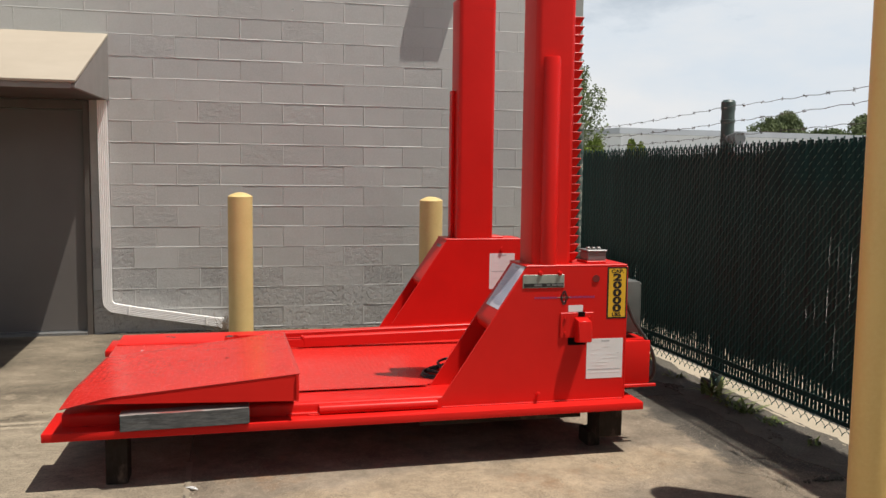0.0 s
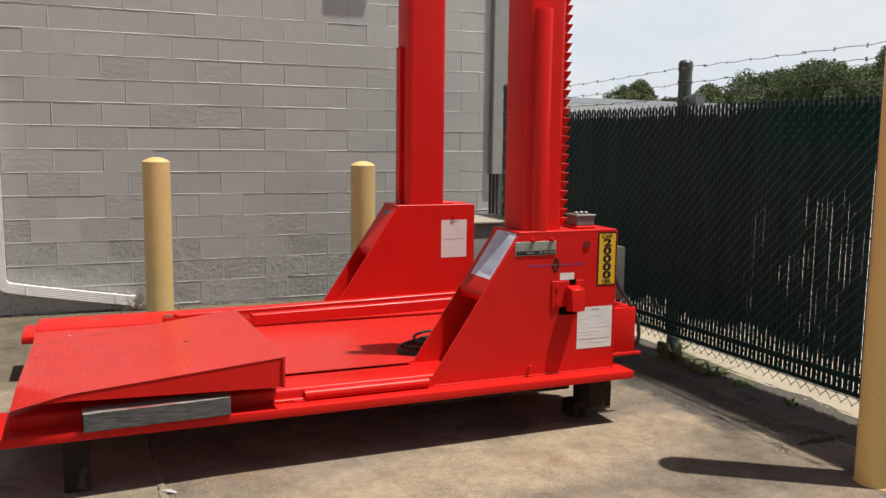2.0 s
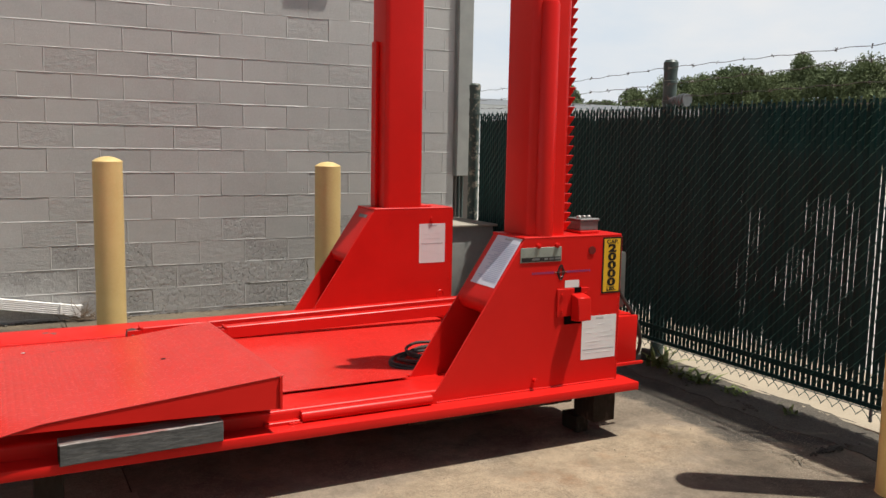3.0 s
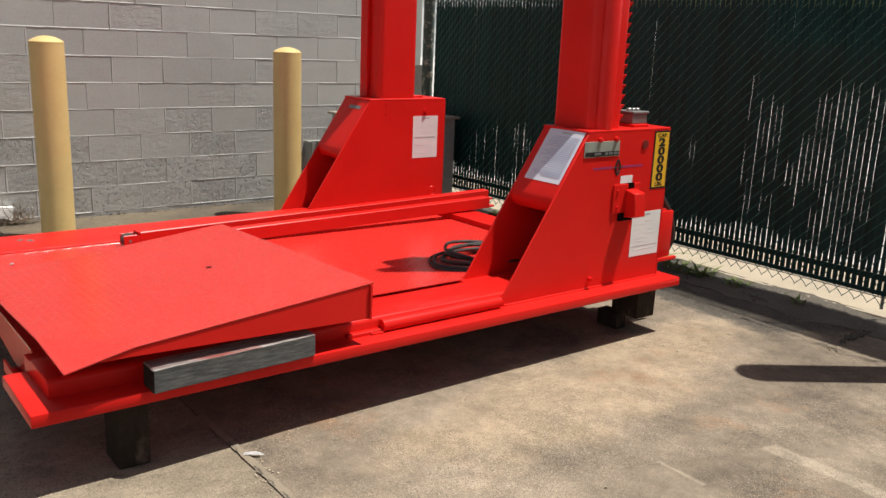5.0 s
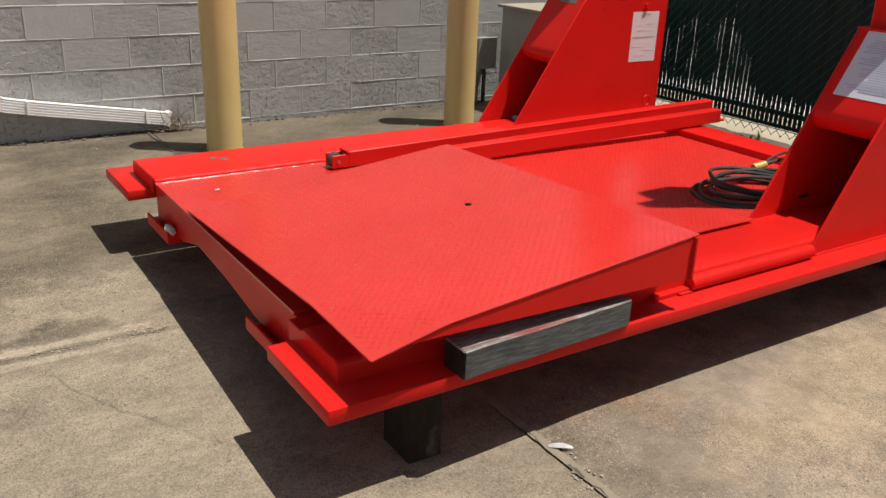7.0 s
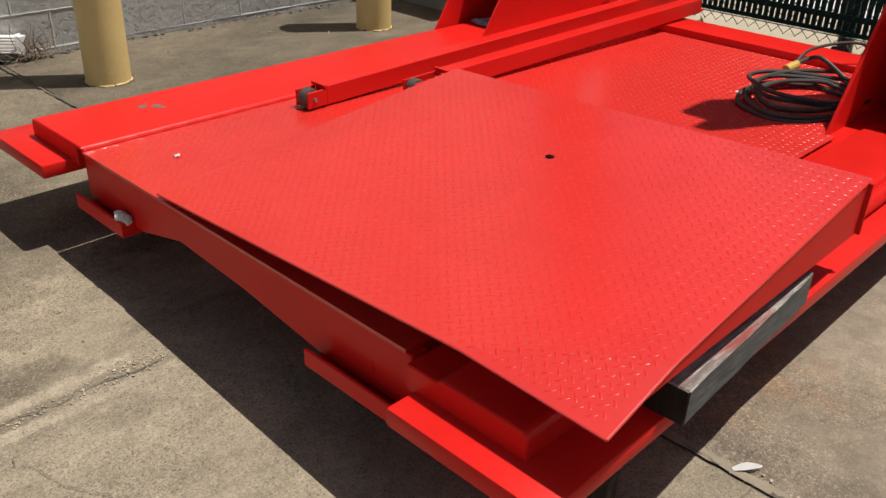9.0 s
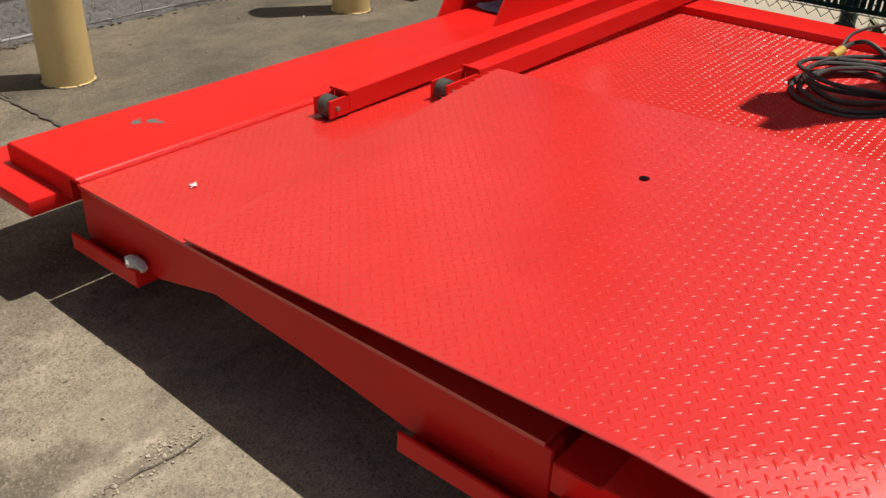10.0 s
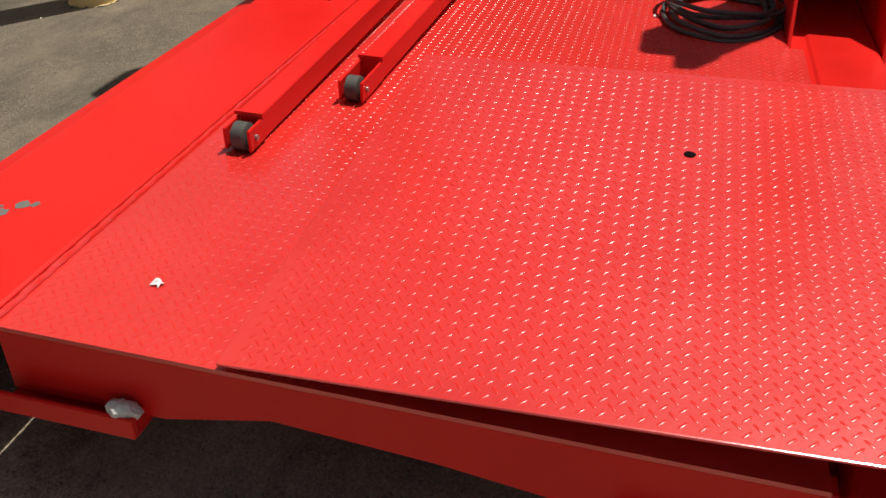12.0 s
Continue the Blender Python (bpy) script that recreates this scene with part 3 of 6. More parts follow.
downspout = thing("downspout", (-1.22, FACE - 0.04, 0.1), "white ribbed metal downspout, bent along the foot of the wall", "downspout")
sp = [(-1.228, 2.30), (-1.216, 0.42)]
for i in range(1, 8):
    a = math.pi / 2 * i / 7 * 0.87
    sp.append((-1.216 + 0.085 * (1 - math.cos(a)), 0.40 - 0.085 * math.sin(a)))
sp += [(-0.95, 0.278), (-0.185, 0.150)]
part("pipe", spout_run(sp, 0.084, 0.062), WHITE, downspout)
for x, z, ang in ((-1.02, 0.29, 8), (-0.30, 0.17, 8)):
    part("strap", box(x - 0.008, x + 0.008, FACE - 0.085, FACE - 0.002, z - 0.042, z + 0.046, 0.002), WHITE, downspout)
lip = bmesh.new()
rings = []
for along, grow in ((0.0, 1.0), (0.018, 1.06), (0.042, 1.24)):
    ring = []
    for k, (u, v) in enumerate(((-1, -1), (-0.3, -1), (0.3, -1), (1, -1), (1, 0), (1, 1), (0, 1), (-1, 1), (-1, 0))):
        out = along + (0.010 * math.sin(k * 2.7) if along > 0.03 else 0.0)
        ring.append(lip.verts.new((-0.186 + 0.986 * out + 0.165 * u * 0.042 * grow, min(FACE - 0.004, FACE - 0.045 + v * 0.031 * grow), 0.150 - 0.165 * out + 0.986 * u * 0.042 * grow)))
    rings.append(ring)
for a, b in zip(rings, rings[1:]):
    for k in range(9):
        lip.faces.new((a[k], a[(k + 1) % 9], b[(k + 1) % 9], b[k]))
bmesh.ops.recalc_face_normals(lip, faces=lip.faces)
bmesh.ops.solidify(lip, geom=list(lip.faces), thickness=0.0014)
part("spout_end", lip, WHITE, downspout, "bent flared open end", smooth=20)
# the pipe's dark inside is a black block, not depth
part("mouth", box(-0.1840, -0.1765, FACE - 0.072, FACE - 0.018, 0.112, 0.186), HOLE, downspout, "black block standing for the shade in the open end")

# ---- corner trim of the building and its side wall ----
wall_east = solid("wall_east", box(3.232, 3.43, FACE + 0.205, 20.0, -0.2, WALL_TOP), WALL, (3.33, 14, 0), "grey painted side wall of the building", "wall", kind="structure")
wall_west = solid("wall_west", box(-6.1, -5.9, FACE + 0.205, 20.0, -0.2, WALL_TOP), WALL, (-6.0, 14, 0), "grey painted side wall of the building", "wall", kind="structure")
solid("roof", box(-6.15, 3.48, FACE - 0.05, 20.0, WALL_TOP + 0.004, WALL_TOP + 0.22, 0.01), GREYBOX, (0, 14, WALL_TOP), "grey flat roof edge of the building", "roof", kind="structure")
trim_1 = thing("trim", (3.52, FACE + 0.06, 1.27), "grey sheet metal corner chase on the block wall", "trim", kind="structure")
part("chase", box(3.434, 3.60, FACE - 0.06, FACE + 0.16, 1.275, WALL_TOP, 0.006), GREYBOX, trim_1)
part("flange", box(3.418, 3.4335, FACE - 0.012, FACE - 0.002, 1.275, WALL_TOP), GREYBOX, trim_1)
# added dark panel, so that no bright ground shows past the corner
part("chase_foot", box(3.4345, 3.74, FACE + 0.06, FACE + 0.15, 0.0, 1.2745, 0.004), FRAME, trim_1, "added dark panel closing the gap below the chase")
for x in (3.47, 3.51, 3.55):
    part("conduit", rod((x, FACE + 0.03, ground(x, 8.8)), (x, FACE + 0.03, 1.28), 0.014, 10), FRAME if x < 3.5 else POST, trim_1)

# ---- wall lamp high on the wall; its shadow lies on the blocks ----
wall_light = thing("wall_light", (2.12, FACE, 3.75), "grey box lamp fixed high on the block wall", "wall light")
part("housing", prism([(FACE - 0.002, 3.75), (FACE - 0.002, 4.01), (FACE - 0.12, 4.01), (FACE - 0.2, 3.89), (FACE - 0.2, 3.75)], "x", 1.922, 2.327, 0.006), GREYBOX, wall_light)
part("lens", box(1.952, 2.297, FACE - 0.17, FACE - 0.03, 3.742, 3.7495), WHITE, wall_light)

# ---- fence ----
FX, F_TOP, F_BOT = 3.48, 1.885, 0.135
FY0, FY1, PITCH = 1.6, 8.36, 0.0386
fence = thing("fence", (FX, 5.8, 0.07), "dark green chain-link fence filled with upright plastic slats", "fence")
N_F = int((FY1 - FY0) / PITCH)
SLAT_H = F_TOP - F_BOT - 0.062


GATE_Y = 4.005
# stretches of loose slats: along, height, half length, half height
LOOSE = ((7.28, 0.52, 0.52, 0.40), (4.33, 0.90, 0.36, 0.52), (4.88, 0.90, 0.18, 0.42), (3.55, 0.85, 0.34, 0.40))


def slat_mesh(i):
    """One creased plastic slat; a little narrower in loose stretches, and twisted towards the top in some."""
    bm = bmesh.new()
    rings = []
    y = FY0 + (i + 0.5) * PITCH
    for z in [SLAT_H * q / 36 for q in range(36)] + [SLAT_H - 0.049, SLAT_H]:
        n2 = noise.noise(Vector((i * 1.7, z * 2.2, 9.1)))
        gap = max(1.0 - ((y - yc) / ry) ** 2 - ((z + F_BOT + 0.068 - zc) / rz) ** 2 for yc, zc, ry, rz in LOOSE)
        gap = min(1.0, max(0.0, min(0.8, 2.0 * gap) + 1.5 * noise.noise(Vector((i * 0.83, z * 6.0, 4.4))) - 0.12)) if gap > 0 else 0.0
        w = 0.0194 - 0.0019 * gap - (0.0020 * max(0.0, n2 - 0.28) * 3 if y < 5.5 else 0.0)
        if z < 0.172:
            w = 0.0150
        elif z < 0.205 + 0.02 * math.sin(i * 2.1) + 0.03 * math.sin(i * 0.23 + 1.0):
            w = min(w, 0.0164)
        if z > SLAT_H - 0.05:
            w = 0.0146 if z < SLAT_H - 0.001 else 0.0095
        if abs(y - GATE_Y) < 0.0193:
            w = min(w, 0.0135)
        slack = min(1.0, max(0.0, (z - 1.30) / 0.15)) * min(1.0, max(0.0, 1.9 - abs(y - 4.40) / 0.42))
        turn, w = 0.05 + 0.80 * slack, w - 0.0006 * slack
        c, sn = math.cos(turn), math.sin(turn)
        rings.append([bm.verts.new((u * c - v * sn, u * sn + v * c, z)) for u, v in ((0.0004, -w), (-0.0026, 0.0), (0.0004, w), (0.0014, w), (-0.0014, 0.0), (0.0014, -w))])
    for a, b in zip(rings, rings[1:]):
        for k in range(6):
            bm.faces.new((a[k], a[(k + 1) % 6], b[(k + 1) % 6], b[k]))
    bm.faces.new(rings[0][::-1])
    bm.faces.new(rings[-1])
    bmesh.ops.recalc_face_normals(bm, faces=bm.faces)
    return finish("slat", bm, GREEN, 0)


rnd = random.Random(3)
for i in range(N_F):
    y = FY0 + (i + 0.5) * PITCH
    s = new("slat", slat_mesh(i))
    s.parent = fence
    s.location = (rnd.uniform(-0.001, 0.001), y - 5.8 + rnd.uniform(-0.0008, 0.0008), F_BOT + 0.068 + rnd.uniform(-0.006, 0.006) - 0.07)
    s.rotation_euler = (rnd.uniform(-0.001, 0.001), 0, rnd.uniform(-0.07, 0.07))
# woven wire: zigzags whose bends meet those of their neighbours
verts, faces = [], []


def thin_line(pts, r):
    """A three-sided thin bar along pts into verts and faces."""
    first = len(verts)
    for i, p in enumerate(pts):
        d = (pts[min(i + 1, len(pts) - 1)] - pts[max(i - 1, 0)])
        d = d / np.linalg.norm(d)
        s = np.cross(d, (0.31, 0.17, 0.93))
        s = s / np.linalg.norm(s)
        u = np.cross(s, d)
        for k in range(3):
            a = 2 * math.pi * k / 3
            verts.append(tuple(p + r * (math.cos(a) * s + math.sin(a) * u)))
    for i in range(len(pts) - 1):
        for k in range(3):
            a, b = first + 3 * i + k, first + 3 * i + (k + 1) % 3
            faces.append((a, b, b + 3, a + 3))


STEP = 0.0388
rows_n = int((F_TOP - F_BOT) / STEP)
for i in range(N_F):
    pts = []
    for k in range(rows_n + 1):
        side = 1 if (k + i) % 2 else -1
        y, z = FY0 + (i + 0.5) * PITCH, F_BOT + k * STEP
        pts.append(np.array([FX, y + side * PITCH * 0.52, z]))
        # the strand that leans one way passes before the slat, the other behind it
        if k < rows_n:
            for f in (0.16, 0.5, 0.84):
                pts.append(np.array([FX - 0.0088 * side * (1.0 if f == 0.5 else 0.82), y + side * PITCH * 0.52 * (1 - 2 * f), z + f * STEP]))
    top = pts[-1] + np.array([0.0, 0.004 if (rows_n + i) % 2 else -0.004, 0.026])
    thin_line(pts, 0.0026)
    thin_line([pts[-1] - np.array([0.0, 0.0, 0.012]), pts[-1], top], 0.0034)
me = bpy.data.meshes.new("chain_link")
me.from_pydata(verts, [], faces)
me.transform(Matrix.Translation(-Vector(fence.location)))
me.materials.append(WIRE)
mesh_ob = new("chain_link", me)
mesh_ob.parent = fence
tagged(mesh_ob, "dark green woven wire mesh", kind="stuff")
for z0, z1 in ((F_BOT + 0.062, F_BOT + 0.090), (F_BOT + 0.148, F_BOT + 0.184)):
    part("locking_strip", box(FX - 0.0075, FX + 0.0075, FY0, FY1, z0, z1, 0.002), GREEN, fence)


def round_post(x, y, top, r, mat, parent):
    z = ground(x, y)
    part("post", lathe([(r, z - 0.05), (r, top - 0.03)], (x, y), 20), mat, parent)
    part("cap", lathe([(r + 0.004, top - 0.075), (r + 0.004, top - 0.02), (r * 0.8, top - 0.004), (r * 0.3, top), (0, top)], (x, y), 20), mat, parent)
    for zz in (top - 0.16, top - 0.30, 1.2, 0.4):
        part("band", lathe([(r, zz - 0.012), (r + 0.005, zz - 0.01), (r + 0.005, zz + 0.01), (r, zz + 0.012)], (x, y), 20), mat, parent)


round_post(FX + 0.072, 5.79, 2.225, 0.048, POST, fence)
part("post_sleeve", box(FX - 0.052, FX - 0.012, 5.715, 5.830, ground(3.4, 5.8), 0.135, 0.016, 3), RUBBER, fence, "black sleeve round the post's foot")
round_post(3.455, 8.43, 2.19, 0.052, WORN_POST, fence)
round_post(FX + 0.072, 2.3, 2.225, 0.045, POST, fence)
part("tension_wire", rod((FX + 0.012, 1.6, F_TOP - 0.02), (FX + 0.012, 8.40, F_TOP - 0.02), 0.003, 6), GALV, fence)
part("tension_wire", rod((FX + 0.012, 1.6, F_BOT + 0.05), (FX + 0.012, 8.40, F_BOT + 0.05), 0.004, 6), GALV, fence)
part("rail_stub", rod((FX + 0.06, 5.76, F_TOP + 0.050), (FX + 0.045, 5.60, F_TOP + 0.046), 0.026, 14), CLAMP, fence, "grey metal rail stub")
for dy, rr in ((-0.075, 0.034), (-0.135, 0.046), (-0.165, 0.048), (-0.195, 0.044)):
    part("clamp", rod((FX + 0.05, 5.79 + dy, F_TOP + 0.047), (FX + 0.05, 5.79 + dy - 0.012, F_TOP + 0.047), rr, 20), CLAMP, fence, "grey metal rail clamp")
part("end_bar", rod((FX + 0.016, GATE_Y - 0.016, F_BOT - 0.02), (FX + 0.016, GATE_Y - 0.016, F_TOP + 0.02), 0.010, 10), GALV, fence, "pale metal end bar of a fence panel")
part("turnbuckle", rod((FX + 0.03, GATE_Y + 0.06, 2.115), (FX + 0.03, GATE_Y - 0.02, 2.13), 0.009, 10), BARB, fence, "rusty wire tightener")
rnd = random.Random(8)
for k, (z_post, z_near, z_far) in enumerate(((2.165, 2.19, 2.12), (2.05, 2.11, 2.03), (1.955, 1.99, 1.95))):
    pts = []
    for i in range(181):
        y = 1.6 + 6.8 * i / 180
        z = z_post + (z_near - z_post) * (5.79 - y) / 1.5 if y < 5.79 else z_post + (z_far - z_post) * (y - 5.79) / 2.8
        sag = -0.012 * math.sin(math.pi * min(1, max(0, (y - 2.3) / 3.49))) if y < 5.79 else -0.02 * math.sin(math.pi * (y - 5.79) / 2.8)
        pts.append((FX + 0.03 + 0.003 * math.sin(i * 1.7), y, min(z, 2.26) + sag + 0.004 * math.sin(i * 0.9 + k)))
    wire = part("barbed_wire", pipe(pts, 0.0021, 4), BARB, fence, "dark weathered barbed wire strand")
    for j in range(8, 176, 6):
        p = Vector(pts[j])
        bm = bmesh.new()
        for q in range(3):
            d = Vector((rnd.uniform(-1, 1), rnd.uniform(-0.6, 0.6), rnd.uniform(-1, 1))).normalized() * 0.014
            rod(p - d, p + d, 0.0022, 4, bm=bm)
        part("barb", bm, BARB, wire)

# ---- kerb strip behind the fence ----
solid("pavement", box(3.515, 4.6, -4.0, 12.0, -0.1, 0.068, 0.012, 2), KERB, (4.0, 4, 0), "pale concrete strip behind the fence", "pavement", kind="structure")
lot = solid("pavement", box(4.604, 46.0, -30.0, 60.0, -0.1, 0.070), LOT, (20, 10, 0), "wide sunlit pale paved lot beyond the fence", "pavement", kind="structure")
grit = bmesh.new()
bmesh.ops.create_grid(grit, x_segments=30, y_segments=150, size=0.5)
for v in grit.verts:
    t = v.co.x + 0.5
    y = 6.0 + v.co.y * 5.3
    left = 3.20 + 0.10 * noise.noise(Vector((0.3, y * 1.9, 2.2))) + 0.05 * noise.noise(Vector((0.8, y * 7.0, 5.2)))
    lap = 3.545 + 0.03 * noise.noise(Vector((4.1, y * 5.0, 1.2))) + 0.02 * noise.noise(Vector((2.3, y * 17.0, 6.2)))
    x = left + (lap - left) * t
    n1 = noise.noise(Vector((x * 3, y * 3, 0.5)))
    v.co = (x, y, ground(x, y) + 0.004 + 0.022 * t * t + 0.026 * max(0, t - 0.45 + 0.8 * n1) + 0.004 * noise.noise(Vector((x * 25, y * 25, 3))) - (0.02 if t < 0.03 else 0))
solid("soil_strip", grit, EARTH, (3.4, 6, 0), "dark grit and soil along the fence foot", "soil", kind="structure")

# ================= the red lift =================
Y_MID = 5.765


def across(y):
    """The place on the far side that mirrors y."""
    return 2 * Y_MID - y


BZ0, BZ1, RUN = 0.291, 0.337, 0.402
lift = thing("loading_lift", (0.65, Y_MID, BZ0), "large red painted steel two-column lift with a low deck", "lift machine")
for far in (False, True):
    y0, y1 = (4.545, 4.95) if not far else (across(4.95), across(4.545))
    part("base_plate", box(-0.962 if not far else -0.942, 2.314, y0, y1, BZ0, BZ1, 0.006, 2), RED, lift)
lip = [(4.655, BZ1 - 0.01)] + [(4.675 - 0.02 * math.cos(math.pi / 2 * i / 5), RUN - 0.02 + 0.02 * math.sin(math.pi / 2 * i / 5)) for i in range(6)]
lip += [(4.878, RUN), (4.886, RUN - 0.010), (4.975, RUN - 0.010), (4.975, BZ1 - 0.01)]
part("runner", prism(lip, "x", -0.882, 2.20, 0.003), RED, lift, "raised rounded red runner")
# the far runner's top reaches over as a thin flange that stops short of the deck
YR = across(4.67)
lip = [(6.530, BZ1 - 0.01), (6.530, RUN - 0.014), (6.4925, RUN - 0.014), (6.4925, RUN - 0.008), (6.495, RUN - 0.003), (6.503, RUN)]
lip += [(YR - 0.02 + 0.02 * math.sin(math.pi / 2 * i / 5), RUN - 0.02 + 0.02 * math.cos(math.pi / 2 * i / 5)) for i in range(6)] + [(YR, BZ1 - 0.01)]
part("runner", prism(lip, "x", -0.845, 2.20, 0.003), RED, lift, "raised rounded red runner")
# front edge tube beside the runner, with a low ledge before its end
part("edge_ledge", box(0.26, 0.4295, 4.630, 4.658, BZ1 - 0.002, 0.354, 0.003), RED, lift)
part("edge_tube", rod((0.43, 4.644, 0.3635), (1.09, 4.644, 0.3635), 0.027, 20), RED, lift)
for xa, xb, yy, zz in ((0.37, 0.43, 4.626, 0.341), (1.06, 1.20, 4.957, 0.400)):
    part("weld", pipe([(xa + (xb - xa) * i / 16, yy + 0.0015 * math.sin(i * 2.1), zz + 0.001 * math.sin(i * 1.3)) for i in range(17)], 0.0060, 8), GLOSSRED, lift, "short glossy weld bead")

DECK_Z, DX0, DX1, DY0, DY1 = 0.393, -0.85, 1.965, 5.01, 6.478
part("deck", box(DX0, DX1, DY0, DY1, DECK_Z - 0.010, DECK_Z), TREAD, lift, "red diamond tread deck plate")


def deck_z(x, y):
    """The deck's height; its front edge lifts a little over the runner."""
    return DECK_Z + max(0.0, 0.0150 * (5.30 - y) / 0.393) if x > 0.0 else DECK_Z


for xa, xb, ya in ((0.004, 1.094, 4.907), (1.0945, 1.965, 4.960)):
    part("deck_lip", prism([(ya, deck_z(1, ya)), (5.30, DECK_Z + 0.0004), (5.30, DECK_Z - 0.002), (5.03, DECK_Z - 0.002), (ya, deck_z(1, ya) - 0.0035)], "x", xa, xb), TREAD, lift, "tread plate edge lifting over the runner")
ridge = pipe([(-0.845 + 2.9 * i / 180, 6.4795 + 0.0012 * math.sin(i * 2.3), DECK_Z + 0.0015 + 0.0012 * math.sin(i * 1.1)) for i in range(181)], 0.0080, 10)
part("weld_ridge", ridge, GLOSSRED, lift, "glossy rounded weld bead")


def lugs(name, place, x0, x1, y0, y1, parent, pitch=0.031, skip=None):
    """Raised tread lugs over a plate; place(x, y) gives the surface's height and slopes."""
    vs, fs = [], []
    L, Wd, Hh = 0.0118, 0.0032, 0.0013
    for i in range(int(x0 / pitch * 2) - 2, int(x1 / pitch * 2) + 2):
        for j in range(int(y0 / pitch * 2) - 2, int(y1 / pitch * 2) + 2):
            if (i + j) % 2:
                continue
            x, y = i * pitch / 2, j * pitch / 2
            if not (x0 < x < x1 and y0 < y < y1) or (skip and skip(x, y)):
                continue
            a = math.radians(45) if i % 2 else math.radians(-45)
            c, s = math.cos(a), math.sin(a)
            k = len(vs)
            for u, w, h in ((-L, 0, 0), (-0.6 * L, -Wd, 0), (0.6 * L, -Wd, 0), (L, 0, 0), (0.6 * L, Wd, 0), (-0.6 * L, Wd, 0),
                            (-0.72 * L, 0, Hh * 0.8), (0, -0.5 * Wd, Hh), (0.72 * L, 0, Hh * 0.8), (0, 0.5 * Wd, Hh)):
                px, py = x + c * u - s * w, y + s * u + c * w
                vs.append((px, py, place(px, py) + h - 0.0002))
            for f in ((0, 1, 6), (1, 2, 8, 7, 6), (2, 3, 8), (3, 4, 8), (4, 5, 6, 9, 8), (5, 0, 6), (6, 7, 8, 9)):
                fs.append(tuple(k + q for q in f))
    m = bpy.data.meshes.new(name)
    m.from_pydata(vs, [], fs)
    m.transform(Matrix.Translation(-origin_of(parent)))
    m.materials.append(LUG)
    m.shade_smooth()
    m.set_sharp_from_angle(angle=radians(32))
    ob = new(name, m)
    ob.parent = parent
    return tagged(ob, "raised diamond tread lugs", kind="stuff")


RAMP = {"fl": (-0.862, 4.507, 0.502), "fr": (0.318, 4.540, 0.597), "br": (0.312, 5.975, 0.553), "bl": (-0.848, 6.018, 0.409)}


def ramp_z(x, y):
    u, v = (x + 0.855) / 1.168, (y - 4.51) / 1.48
    zf = RAMP["fl"][2] * (1 - u) + RAMP["fr"][2] * u
    zb = RAMP["bl"][2] * (1 - u) + RAMP["br"][2] * u
    return zf * (1 - v) + zb * v - 0.126 * max(0.0, 0.23 - (x + 0.862) - 0.65 * (y - 4.507))


lugs("tread_pattern", deck_z, DX0 + 0.01, DX1 - 0.01, 4.92, DY1 - 0.02, lift,
     skip=lambda x, y: (x < 0.2 and 4.6 < y < 5.85) or (x > 1.085 and y < 4.975) or (x < 0.2 and y < DY0 + 0.01))

# end beam under the deck's near end
part("end_beam", prism([(6.478, DECK_Z - 0.012), (6.478, 0.235), (6.15, 0.235), (5.93, 0.288), (5.62, 0.268), (5.33, 0.232), (4.995, 0.232), (4.995, DECK_Z - 0.012)], "x", -0.846, -0.80, 0.003), RED, lift)
part("end_beam_web", box(-0.80, -0.60, 5.02, 6.45, 0.30, DECK_Z - 0.0125), RED, lift)
for y0, y1 in ((6.19, 6.485), (4.90, 5.315)):
    t = box(-0.890, -0.880, y0, y1, 0.212, 0.262, 0.003)
    block(t, -0.880, -0.80, y0, y1, 0.212, 0.222, 0.002)
    block(t, -0.880, -0.80, y0, y0 + 0.010, 0.222, 0.262, 0.002)
    part("fork_pocket", t, RED, lift)
# near bar is unseen, added to stop sunlight falling through the deck gap
for y0, y1, top in ((4.956, 5.08, 0.322), (6.41, 6.47, DECK_Z - 0.013)):
    part("deck_beam", box(-0.78, 2.15, y0, y1, 0.285, top, 0.003), RED, lift)
part("cross_tube", box(1.97, 2.185, 4.962, across(4.962), 0.30, 0.428, 0.008, 2), RED, lift)


